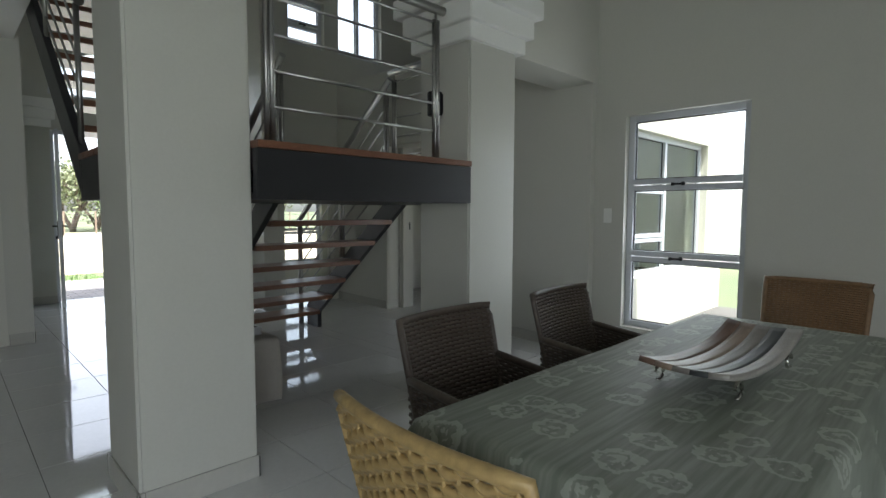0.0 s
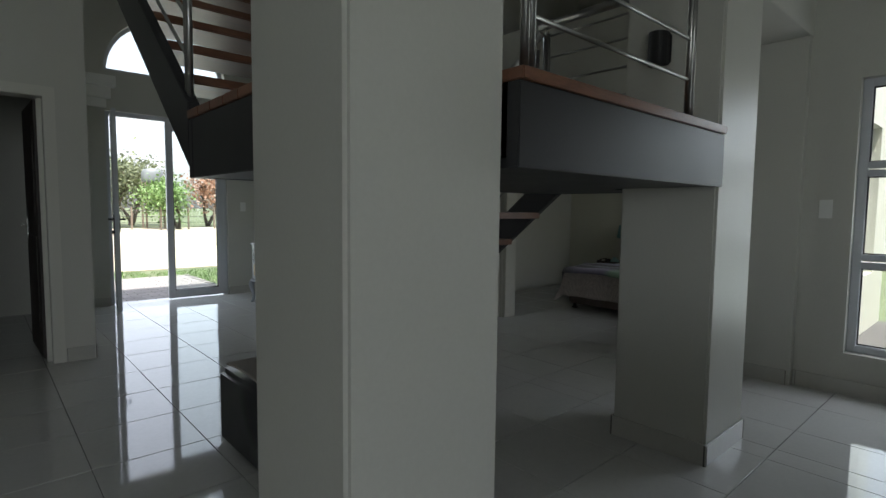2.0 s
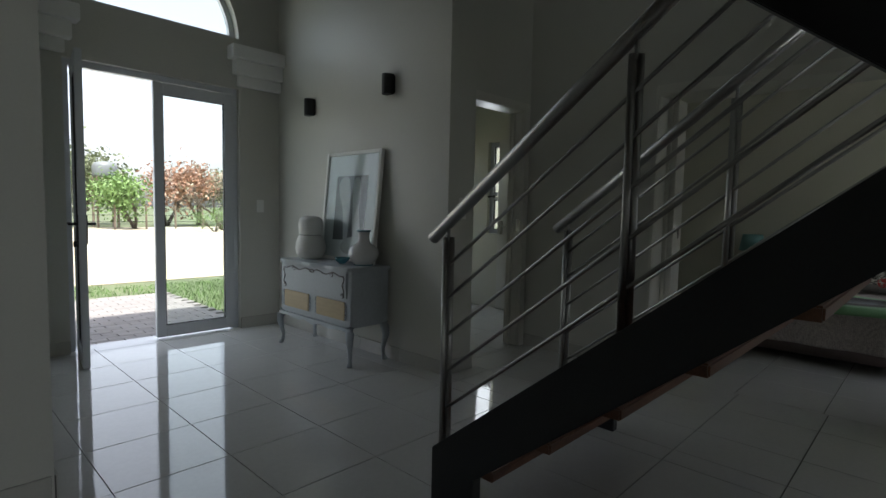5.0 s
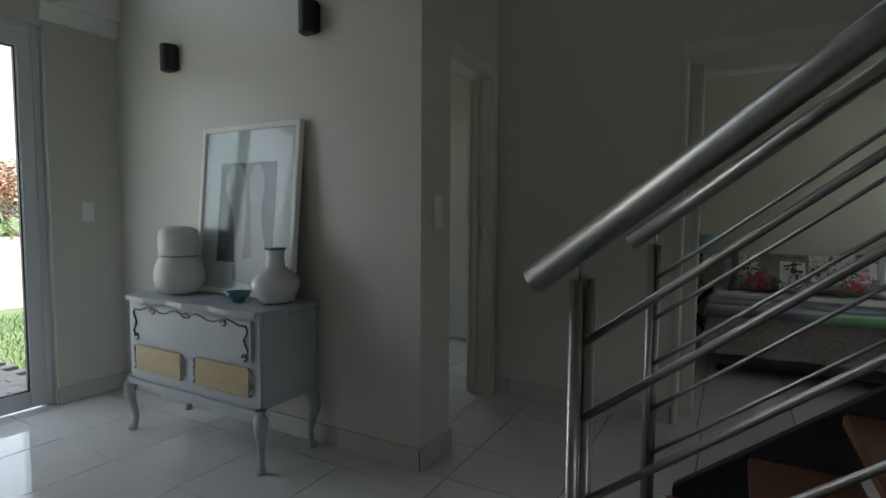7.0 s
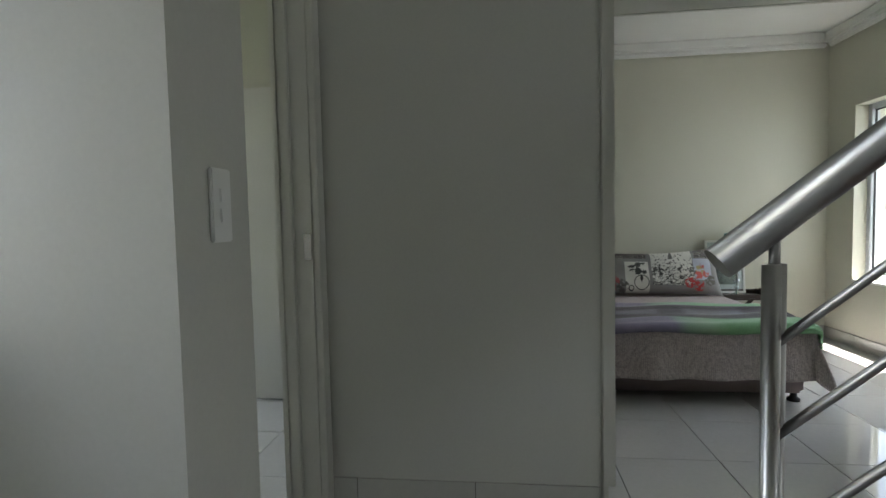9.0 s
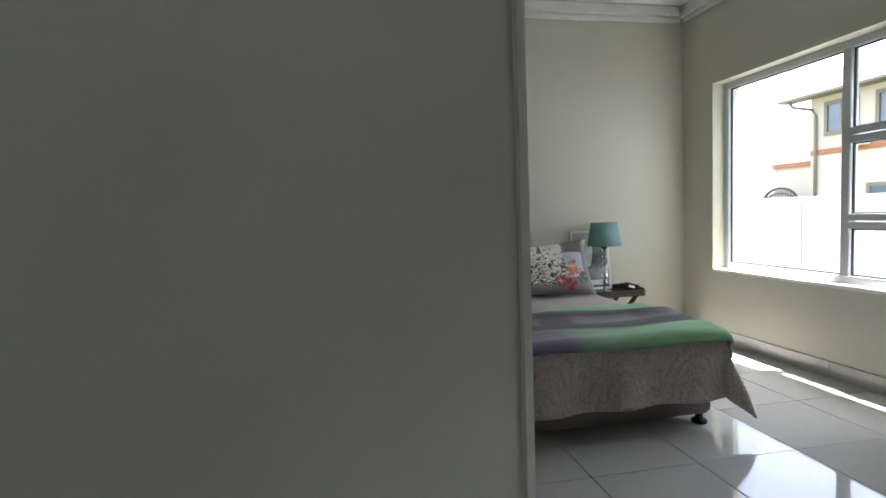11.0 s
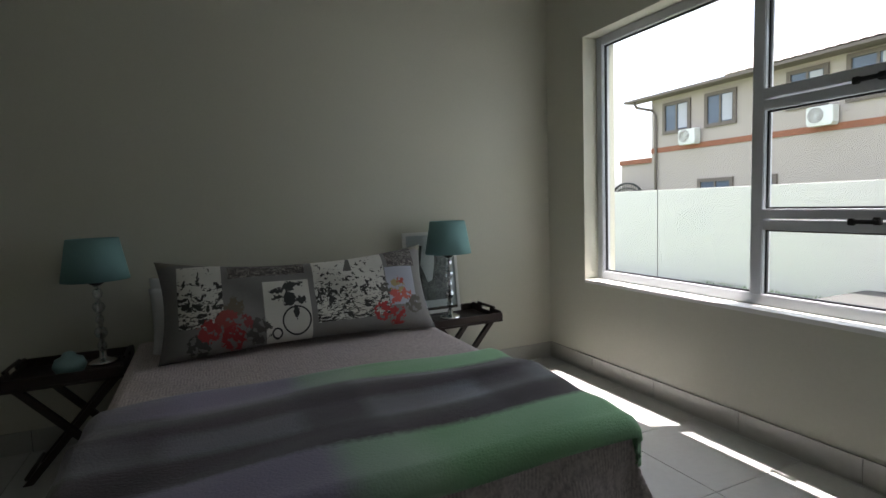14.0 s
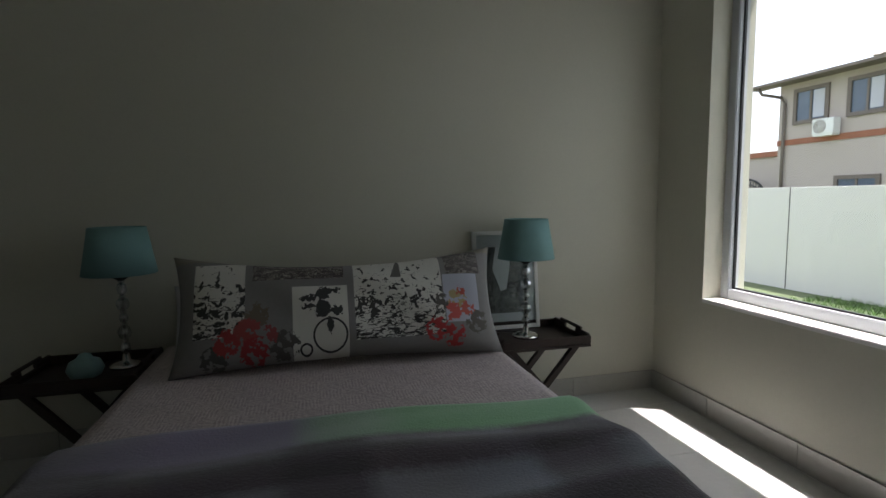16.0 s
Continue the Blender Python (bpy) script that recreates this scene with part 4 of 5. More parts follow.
for z in (0.0, 0.042):
    box_part("cover", (-0.105, 0.105, -0.128, 0.128, z, z + 0.006), PAPER, book, "white cover", 0.001)
box_part("spine", (-0.106, -0.0985, -0.128, 0.128, 0.0062, 0.0418), PAPER, book)
COVERPIC = surface("cover_photograph", (0.09, 0.095, 0.08), 0.25, big=14, fine=40, vary=0.9, bump=0.0)
box_part("cover_photo", (-0.088, 0.09, -0.112, 0.112, 0.0482, 0.0492), COVERPIC, book, "dark garden photograph", 0)
box_part("title_bar", (-0.03, 0.03, -0.02, 0.03, 0.0494, 0.05), PAPER, book, "pale title block", 0)

chest = thing("chest_of_drawers", "grey-blue painted antique chest with cabriole legs and honey panels", "chest", pose(2.45, 6.61, 0))
CW, CD = 1.02, 0.37    # local y is the width, local x the depth
bm = B()
prof = [(0.0, 0.02), (0.02, 0.0), (0.2, -0.012), (0.35, 0.012), (0.51, -0.014), (0.67, 0.012), (0.82, -0.012), (1.0, 0.0), (1.02, 0.02)]
prism(bm, [(x - 0.012, y) for y, x in prof] + [(CD, CW + 0.005), (CD, -0.005)], 2, 0.705, 0.732)
part("top", bm, CHESTPAINT, chest, "grey painted serpentine top", 0.004)
box_part("body", (0.012, CD - 0.005, 0.012, CW - 0.012, 0.285, 0.704), CHESTPAINT, chest, "grey-blue painted carcase", 0.006)
box_part("drawer", (-0.002, 0.011, 0.055, CW - 0.055, 0.5, 0.69), CHESTPAINT, chest, "wide painted drawer front", 0.005)
for a, b in ((0.08, 0.455), (0.565, 0.94)):
    d = box_part("drawer", (0.0, 0.011, a, b, 0.335, 0.475), TANWOOD, chest, "bare honey veneer drawer front", 0.004)
    for e in (a - 0.012, b + 0.012):
        bm = B()
        tube(bm, [(0.004, e + 0.01 * math.sin(t * 2.2), 0.345 + 0.012 * t) for t in range(11)], 0.005, 6)
        part("beading", bm, CHESTPAINT, d, "carved scroll beading", smooth=True)
bm = B()
for s in (1, -1):
    c = CW / 2
    tube(bm, [(-0.004, c + s * (0.03 + 0.043 * k), 0.672 + 0.012 * math.sin(k * 1.3)) for k in range(10)], 0.0045, 6)
    tube(bm, [(-0.004, c + s * (0.42 + 0.012 * math.sin(k * 1.1)), 0.665 - 0.016 * k) for k in range(10)], 0.0045, 6)
    tube(bm, [(-0.004, c + s * 0.41 + 0.016 * math.cos(t), 0.52 + 0.016 * math.sin(t)) for t in (0.6 * k for k in range(9))], 0.0045, 6)
    tube(bm, [(-0.004, c + s * 0.27 + 0.02 * math.cos(t), 0.664 + 0.014 * math.sin(t)) for t in (0.6 * k for k in range(9))], 0.004, 6)
lathe_c = [(-0.004, CW / 2 + 0.03 * math.cos(t), 0.668 + 0.010 * math.sin(t)) for t in (2 * math.pi * k / 14 for k in range(14))]
tube(bm, lathe_c, 0.005, 6, True)
part("carving", bm, GILT, chest, "dark rubbed scroll carving", smooth=True)
bm = B()
low = [(0.0, 0.285), (0.0, 0.25), (0.12, 0.262), (0.3, 0.245), (0.4, 0.262), (0.51, 0.235), (0.62, 0.262), (0.72, 0.245), (0.9, 0.262), (CW, 0.25), (CW, 0.285)]
prism(bm, low, 0, -0.004, 0.02)
part("apron", bm, CHESTPAINT, chest, "shaped lower rail", 0.003)
for lx, ly, sx, sy in ((0.02, 0.03, -1, -1), (0.02, CW - 0.03, -1, 1), (CD - 0.04, 0.03, 0.6, -1), (CD - 0.04, CW - 0.03, 0.6, 1)):
    bm = B()
    prof = [(0.29, 0.0, 0.032), (0.25, 0.018, 0.034), (0.2, 0.026, 0.028), (0.14, 0.012, 0.02), (0.08, 0.0, 0.015), (0.03, 0.006, 0.016), (0.012, 0.016, 0.021), (0.0, 0.018, 0.02)]
    tube(bm, [(lx + sx * o * 0.8, ly + sy * o * 0.8, z) for z, o, r in prof], [r for _, _, r in prof], 10)
    part("leg", bm, CHESTPAINT, chest, "cabriole leg", smooth=True)


def turned(name, label, category, place, prof, material, extra=None):
    th = thing(name, label, category, pose(*place))
    bm = B()
    lathe(bm, prof, 32)
    part("body", bm, material, th, "", smooth=True)
    for n, p, mt, lb in extra or ():
        bm = B()
        lathe(bm, p, 32)
        part(n, bm, mt, th, lb, smooth=True)
    return th


turned("vase", "matt white lidded jar with a rounded upper half on the chest", "vase", (2.63, 7.43, 0.733), [(0.06, 0), (0.09, 0.008), (0.118, 0.045), (0.128, 0.09), (0.122, 0.14), (0.106, 0.178), (0.096, 0.196), (0.093, 0.2), (0.0, 0.2)], CERAMIC,
       [("lid", [(0.0, 0.2035), (0.093, 0.2035), (0.098, 0.208), (0.101, 0.24), (0.101, 0.30), (0.094, 0.335), (0.075, 0.353), (0.04, 0.36), (0.0, 0.361)], CERAMIC, "rounded matt white lid"), ("seam", [(0.05, 0.1995), (0.092, 0.1995), (0.092, 0.204), (0.05, 0.204)], GILT, "dark seam under the lid")])
turned("vase", "glossy white round vase with dark rim on the chest", "vase", (2.67, 6.75, 0.733), [(0.055, 0), (0.07, 0.008), (0.105, 0.05), (0.118, 0.09), (0.11, 0.125), (0.075, 0.155), (0.048, 0.175), (0.042, 0.22), (0.046, 0.255), (0.05, 0.262), (0.044, 0.262), (0.036, 0.22), (0.0, 0.2)], GLAZED,
       [("rim", [(0.045, 0.256), (0.053, 0.259), (0.053, 0.268), (0.044, 0.268)], TEAL, "dark glazed rim"), ("base_ring", [(0.05, -0.0005), (0.072, -0.0005), (0.073, 0.007), (0.05, 0.007)], TEAL, "dark base ring")])
turned("bowl", "small teal glazed bowl on the chest", "bowl", (2.6, 6.93, 0.733), [(0.025, 0), (0.028, 0.008), (0.05, 0.025), (0.062, 0.05), (0.059, 0.05), (0.045, 0.028), (0.0, 0.015)], TEAL)

pic = thing("framed_picture", "white-framed abstract print under glass leaning on the wall", "picture", pose(2.735, 6.705, 0.735, 0, 5.5, 0))
PW, PH = 0.735, 0.90


def slab_yz(name, y0, y1, z0, z1, x0, x1, material, parent, label="", bevel=0.002):
    return box_part(name, (x0, x1, y0, y1, z0, z1), material, parent, label, bevel)


bm = B()
for q in ((0, 0.028, 0, PH), (PW - 0.028, PW, 0, PH), (0.028, PW - 0.028, 0, 0.028), (0.028, PW - 0.028, PH - 0.028, PH)):
    bx(bm, -0.018, 0.016, *q)
part("frame", bm, WHITE, pic, "white painted wooden frame", 0.002)
slab_yz("mount", 0.028, PW - 0.028, 0.028, PH - 0.028, 0.0, 0.006, PAPER, pic, "white paper mount", 0)
slab_yz("print", 0.16, 0.58, 0.17, 0.70, -0.002, -0.0002, INKGREY, pic, "dark grey printed ground", 0)


def blob(name, pts, x, material):
    bm = B()
    n, out = len(pts), []
    for i in range(n):
        p0, p1, p2, p3 = (Vector(pts[(i + k) % n]) for k in (-1, 0, 1, 2))
        for t in (k / 6 for k in range(6)):
            out.append(0.5 * (2 * p1 + (p2 - p0) * t + (2 * p0 - 5 * p1 + 4 * p2 - p3) * t * t + (3 * p1 - p0 - 3 * p2 + p3) * t ** 3))
    prism(bm, [tuple(p) for p in out], 0, x - 0.001, x)
    return part(name, bm, material, pic, "pale abstract shape")


blob("print_shape", [(0.20, 0.18), (0.30, 0.19), (0.33, 0.45), (0.35, 0.62), (0.29, 0.69), (0.24, 0.60), (0.25, 0.42)], -0.0024, INKPALE)
blob("print_shape", [(0.38, 0.18), (0.43, 0.18), (0.46, 0.40), (0.54, 0.60), (0.48, 0.69), (0.40, 0.66), (0.37, 0.45)], -0.0024, INKPALE)
blob("print_shape", [(0.12, 0.09), (0.22, 0.06), (0.42, 0.07), (0.44, 0.15), (0.32, 0.2), (0.2, 0.18)], -0.0036, INKPALE)
g = slab_yz("glass", 0.029, PW - 0.029, 0.029, PH - 0.029, -0.012, -0.009, GLASS, pic, "glass", 0)


def sconce(m):
    s = thing("wall_light", "matt black half-round up-and-down wall light", "wall light", m, "wall lights")
    bm = B()
    pts = [(0.0, -0.045)] + [(-0.075 * math.sin(math.pi * k / 12) ** 0.6, -0.045 * math.cos(math.pi * k / 12)) for k in range(1, 12)] + [(0.0, 0.045)]
    prism(bm, pts, 2, 0, 0.15)
    part("housing", bm, BLACKMETAL, s, "", 0.003)
    box_part("back_plate", (0.0005, 0.006, -0.05, 0.05, 0.01, 0.14), BLACKMETAL, s)
    return s


s0 = sconce(pose(2.834, 7.74, 1.99))
copy_thing(s0, pose(2.834, 6.65, 2.03))
copy_thing(s0, pose(2.384, 2.5, 1.84))


def switch(m, label, tall=False):
    s = thing("light_switch", label, "light switch", m, "light switches")
    h = 0.06 if not tall else 0.075
    box_part("plate", (-0.036, 0.036, -0.009, 0.0, -h, h), PLASTIC, s, "", 0.003)
    for z in ((-0.02, 0.02) if tall else (0.0,)):
        box_part("rocker", (-0.012, 0.012, -0.013, -0.008, z - 0.015, z + 0.015), PLASTIC, s, "", 0.002)


switch(pose(2.64, 8.35, 1.17), "white plastic light switch on the wall")
switch(pose(2.985, 6.03, 1.18), "white plastic double light switch on the wall end", True)
switch(pose(WY, 2.17, 1.19, 0, 0, -90), "white plastic light switch by the dining window")


# ---- bedroom: bed, pillows, blanket, tray tables, lamps, print ----
BX0, BX1, BY0, BY1, BZ = 5.24, 7.0, 3.66, 4.95, 0.44
bed = thing("bed", "double bed with a mauve upholstered base on black feet", "bed")
bm = B()
bx(bm, BX0 + 0.02, BX1, BY0 + 0.02, BY1 - 0.02, 0.055, 0.24)
part("base", bm, BASEFAB, bed, "mauve fabric bed base", 0.02, True)
bm = B()
bx(bm, BX0 + 0.015, BX1, BY0 + 0.015, BY1 - 0.015, 0.242, BZ - 0.01)
part("mattress", bm, LINEN, bed, "white mattress", 0.03, True)
for x in (BX0 + 0.07, BX1 - 0.12):
    for y in (BY0 + 0.06, BY1 - 0.08):
        bm = B()
        lathe(bm, [(0.036, 0.0), (0.036, 0.016), (0.02, 0.024), (0.018, 0.056)], 16, x, y)
        part("foot", bm, BLACKMETAL, bed, "black plastic foot", smooth=True)
bm = B()


def spread(a, b):
    """Quilted bedspread: over the top and hanging at the foot and both sides."""
    L, W = BX1 - BX0, BY1 - BY0
    u = -0.30 + a * (L + 0.28)          # from the foot's hem towards the head
    v = -0.30 + b * (W + 0.60)
    ou, ov = max(-u, 0), max(-v, v - W, 0)
    cu, cv = max(u, 0), min(max(v, 0), W)
    sv = 0 if ov == 0 else (1 if v > 0 else -1)
    o = max(ou, ov)
    both = min(ou, ov)
    wav = 0.018 * math.sin(v * 17 + 1.3 * math.sin(u * 8)) * min(1, ou / 0.15) + 0.010 * math.sin(u * 15) * min(1, ov / 0.15)
    x = BX0 + cu - (0.012 if ou > 0 else 0) - ou * 0.10 - both * 0.30 - wav * (1 if ou > 0 else 0)
    y = BY0 + cv + sv * (0.012 + ov * 0.08 + both * 0.12 + (wav if ou == 0 else 0))
    r = math.exp(-(o / 0.03))
    z = BZ + 0.012 - o + 0.0 * r - both * 0.22 + 0.003 * math.sin(u * 23) * math.sin(v * 21) * (1 if o == 0 else 0)
    return (x, y, max(z, 0.045))


sheet(bm, 110, 120, spread)
bs = tagged(part("bedspread", bm, QUILT, None, smooth=True), "mauve-grey quilted bedspread hanging over the bed", "bedspread")
bs.location = (0, 0, 0)
sol = bs.modifiers.new("thickness", "SOLIDIFY")
sol.thickness, sol.offset = 0.006, 1

bm = B()


def blanket_point(a, b):
    """Local x from the foot towards the head, local y across the bed."""
    W = BY1 - BY0
    x, y = -0.06 + 0.78 * a, -0.13 + b * (W + 0.26)
    ox, oy = max(-x - 0.01, 0), max(-0.02 - y, y - W - 0.02, 0)
    skew = 0.05 * math.sin(y * 2.2)
    fold = 0.020 * math.exp(-((x - 0.42 - 0.04 * math.sin(y * 3)) / 0.07) ** 2)
    z = 0.022 + fold + 0.008 * math.sin(x * 16 + y * 3) ** 2 + 0.006 * math.sin(y * 9 + x * 5)
    return (max(x, -0.035) + (skew * min(1, max(x, 0) / 0.4)), min(max(y, -0.03), W + 0.03), z - ox * 0.9 - oy)


sheet(bm, 60, 90, blanket_point)
bl = tagged(part("blanket", bm, BLANKET, None, smooth=True), "fluffy striped wool blanket in green, brown and grey on the bed", "blanket")
bl.matrix_basis = Matrix.Translation((BX0, BY0, BZ + 0.012))
sol = bl.modifiers.new("thickness", "SOLIDIFY")
sol.thickness, sol.offset = 0.012, 1


def cushion(bm, w, h, t, sag=0.0, dip=0.0):
    """Local x across, local z up, local y through; corners pulled to points."""
    nu, nv = 44, 22
    sides = []
    for s in (-1, 1):
        g = []
        for i in range(nu + 1):
            row = []
            for j in range(nv + 1):
                u, v = 2 * i / nu - 1, 2 * j / nv - 1
                e = (1 - abs(u) ** 6) * (1 - abs(v) ** 3.2)
                pull = 1 - (0.07 + dip) * (1 - u * u) * abs(v) ** 2
                q = 1 - 0.05 * (1 - v * v) * abs(u) ** 2
                y = s * t / 2 * max(e, 0) ** 0.5 + 0.006 * math.sin(u * 11 + v * 5) * max(e, 0)
                row.append(bm.verts.new((u * w / 2 * q, y, v * h / 2 * pull - sag * (1 - u * u) * (v + 1) / 2)))
            g.append(row)
        sides.append(g)
    for s, g in zip((-1, 1), sides):
        for i in range(nu):
            for j in range(nv):
                f = (g[i][j], g[i + 1][j], g[i + 1][j + 1], g[i][j + 1])
                bm.faces.new(f if s < 0 else f[::-1])
    bmesh.ops.remove_doubles(bm, verts=bm.verts, dist=0.0004)


bm = B()
cushion(bm, 1.21, 0.44, 0.17, 0.03, 0.07)
p = tagged(part("pillow", bm, PRINT, None, smooth=True), "long pillow with engraved patchwork print and red blooms", "pillow")
p.matrix_basis = pose(6.60, 4.25, 0.66, -24, 0, -90)
for y in (3.98, 4.56):
    for k in range(2):
        bm = B()
        cushion(bm, 0.62, 0.36, 0.12)
        p = tagged(part("pillow", bm, LINEN, None, smooth=True), "plain white pillow against the wall", "pillow", "white pillows")
        p.matrix_basis = pose(6.86 - 0.07 * k, y + (-0.03 if y < 4.2 else 0.03), 0.60 - 0.035 * k, -18 - 6 * k, 0, -90)


def tray_table(m):
    t = thing("tray_table", "dark wooden butler's tray on folding crossed legs", "side table", m, "bedside tray tables")
    w, d = 0.36, 0.42       # local x depth, local y width
    bm = B()
    bx(bm, 0, w, 0, d, 0.40, 0.412)
    part("tray_base", bm, DARKWOOD, t, "", 0.002)
    for q in ((0, 0.012, 0, d), (w - 0.012, w, 0, d)):
        box_part("tray_side", (*q, 0.413, 0.45), DARKWOOD, t, "", 0.003)
    for y in (0.0, d - 0.012):
        bm = B()
        bx(bm, 0.0125, w - 0.0125, y, y + 0.012, 0.413, 0.437)
        for x0, x1 in ((0.0125, w / 2 - 0.05), (w / 2 + 0.05, w - 0.0125)):
            bx(bm, x0, x1, y, y + 0.012, 0.437, 0.458)
        bx(bm, w / 2 - 0.1, w / 2 + 0.1, y, y + 0.012, 0.458, 0.472)
        part("tray_end", bm, DARKWOOD, t, "end with a handle slot", 0.003)
    for x in (0.03, w - 0.055):
        for s in (1, -1):
            bm = B()
            y0, y1 = (0.03, d - 0.05) if s > 0 else (d - 0.05, 0.03)
            xo = x if s > 0 else x + (0.026 if x < 0.1 else -0.026)
            prism(bm, [(y0 - 0.018, 0), (y0 + 0.018, 0), (y1 + 0.018, 0.4), (y1 - 0.018, 0.4)], 0, xo, xo + 0.024)
            part("leg", bm, DARKWOOD, t, "", 0.002)
    for y in (0.03, d - 0.05):
        bm = B()
        tube(bm, [(0.06, y, 0.03), (w - 0.06, y, 0.03)], 0.009, 8)
        part("stretcher", bm, DARKWOOD, t, smooth=True)
    return t


t1 = tray_table(pose(6.66, 3.17, 0))
copy_thing(t1, pose(6.64, 4.99, 0))


def table_lamp(m):
    la = thing("table_lamp", "table lamp with teal shade on a crystal ball stem", "lamp", m, "bedside lamps")
    bm = B()
    lathe(bm, [(0.062, 0), (0.062, 0.008), (0.045, 0.016), (0.016, 0.024), (0.012, 0.05)], 24)
    part("base", bm, BRASS, la, "round metal base", smooth=True)
    bm = B()
    tube(bm, [(0, 0, 0.045), (0, 0, 0.44)], 0.005, 8)
    part("rod", bm, BRASS, la, smooth=True)
    z = 0.05
    for r, h in ((0.02, 0.05), (0.027, 0.06), (0.018, 0.045), (0.026, 0.055), (0.02, 0.055)):
        bm = B()
        lathe(bm, [(0.006, z), (r * 0.8, z + h * 0.2), (r, z + h * 0.5), (r * 0.8, z + h * 0.8), (0.006, z + h)], 8)
        part("crystal", bm, CRYSTAL, la, "faceted clear crystal")
        bm = B()
        lathe(bm, [(0.012, z + h), (0.014, z + h + 0.003), (0.012, z + h + 0.006)], 14)
        part("collar", bm, BRASS, la, smooth=True)
        z += h + 0.006
    bm = B()
    lathe(bm, [(0.01, z), (0.03, z + 0.012), (0.012, z + 0.02), (0.018, z + 0.06), (0.0, z + 0.065)], 16)
    part("socket", bm, BLACKMETAL, la, "dark lamp holder", smooth=True)
    bm = B()
    lathe(bm, [(0.132, 0.372), (0.1, 0.555), (0.097, 0.555), (0.129, 0.372)], 36)
    part("shade", bm, TEALSHADE, la, "tapered teal fabric shade", smooth=True)
    bm = B()
    tube(bm, [(0.098 * math.cos(t), 0.098 * math.sin(t), 0.54) for t in (2 * math.pi * k / 24 for k in range(24))], 0.002, 6, True)
    for t in (0, 2.1, 4.2):
        tube(bm, [(0, 0, 0.45), (0.098 * math.cos(t), 0.098 * math.sin(t), 0.54)], 0.002, 6)
    part("shade_ring", bm, BRASS, la)
    return la


l1 = table_lamp(pose(6.86, 3.4, 0.4125))
copy_thing(l1, pose(6.9, 5.1, 0.4125))
turned("ornament", "small pale teal ceramic ornament on the tray", "ornament", (6.78, 5.2, 0.4125), [(0.03, 0), (0.05, 0.01), (0.062, 0.035), (0.05, 0.065), (0.028, 0.075), (0.02, 0.09), (0.0, 0.097)], PALETEAL)

fp = thing("framed_picture", "white-framed grey street print leaning on the bedroom wall", "picture", pose(7.012, 3.6, 0.4135, 0, 7, 0) @ pose(0, 0, 0, 0, 0, 0))
bm = B()
for q in ((-0.34, -0.32, 0, 0.49), (-0.02, 0, 0, 0.49), (-0.32, -0.02, 0, 0.02), (-0.32, -0.02, 0.47, 0.49)):
    bx(bm, -0.012, 0.008, *q)
part("frame", bm, WHITE, fp, "pale wooden frame", 0.002)
box_part("mount", (0.0, 0.004, -0.32, -0.02, 0.02, 0.47), PAPER, fp, "white mount", 0)
STREET = surface("grey_street_engraving", (0.13, 0.13, 0.13), 0.7, big=11, fine=55, vary=0.95, bump=0)
box_part("print", (-0.003, -0.0005, -0.275, -0.065, 0.08, 0.41), STREET, fp, "grey street scene print", 0)
bm = B()
prism(bm, [(-0.2, 0.41), (-0.12, 0.41), (-0.1, 0.3), (-0.14, 0.19), (-0.17, 0.2), (-0.19, 0.3)], 0, -0.0045, -0.0034)
part("print_sky", bm, PAPER, fp, "pale sky in the print")
box_part("glass", (-0.009, -0.007, -0.32, -0.02, 0.02, 0.47), GLASS, fp, "glass", 0)
bm = B()
tube(bm, [(6.92, 3.4, 0.42), (6.97, 3.5, 0.418), (7.0, 3.56, 0.43), (7.03, 3.64, 0.3), (7.05, 3.65, 0.12)], 0.003, 6)
tagged(part("lamp_cord", bm, BLACKMETAL, None, smooth=True), "thin black lamp cord behind the tray", "cord")


# ---- outdoors ----
GRASS = surface("lawn_soil", (0.10, 0.125, 0.06), 0.9, big=0.4, fine=30, vary=0.45, bump=0.6, depth=0.02)
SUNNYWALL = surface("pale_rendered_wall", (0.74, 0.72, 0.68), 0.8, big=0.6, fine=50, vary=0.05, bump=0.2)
NBWALL = surface("pinkish_render", (0.45, 0.39, 0.35), 0.85, big=0.3, fine=20, vary=0.06, bump=0.2)
NBTRIM = surface("grey_brown_trim", (0.16, 0.13, 0.11), 0.7, fine=20, vary=0.08)
REDBRICK = surface("red_brick_band", (0.30, 0.12, 0.07), 0.85, big=2, fine=20, vary=0.25, bump=0.3)
ROOFTILE = surface("clay_roof_tile", (0.30, 0.26, 0.24), 0.8, big=1, fine=12, vary=0.25, bump=0.3)
PAVER = surface("grey_paver", (0.22, 0.21, 0.20), 0.85, big=4, fine=60, vary=0.15, bump=0.4, alike=0.3)
DIRT = surface("pale_dry_ground", (0.42, 0.38, 0.28), 0.95, big=0.5, fine=14, vary=0.2, bump=0.5, depth=0.02)
bm = B()
bx(bm, -600, 600, -600, 600, -0.5, -0.18)
setting(part("ground", bm, GRASS), "green lawn around the house", "ground")
setting(box_part("ground_dry", (-30, 60, 13.5, 38, -0.18, -0.165), DIRT), "pale dry open ground beyond the lawn", "ground")
setting(box_part("wall_boundary", (4.3, 16, -1.9, -1.7, -0.3, 1.16), SUNNYWALL, None, bevel=0.01), "pale rendered boundary wall in the sun", "wall")
setting(box_part("wall_boundary_side", (16, 16.2, -1.9, 20, -0.3, 1.9), SUNNYWALL, None, bevel=0.01), "pale rendered side boundary wall", "wall")


def leaf_mat(name, col):
    return surface(name, col, 0.6, big=0.8, fine=6, vary=0.4, bump=0.0)


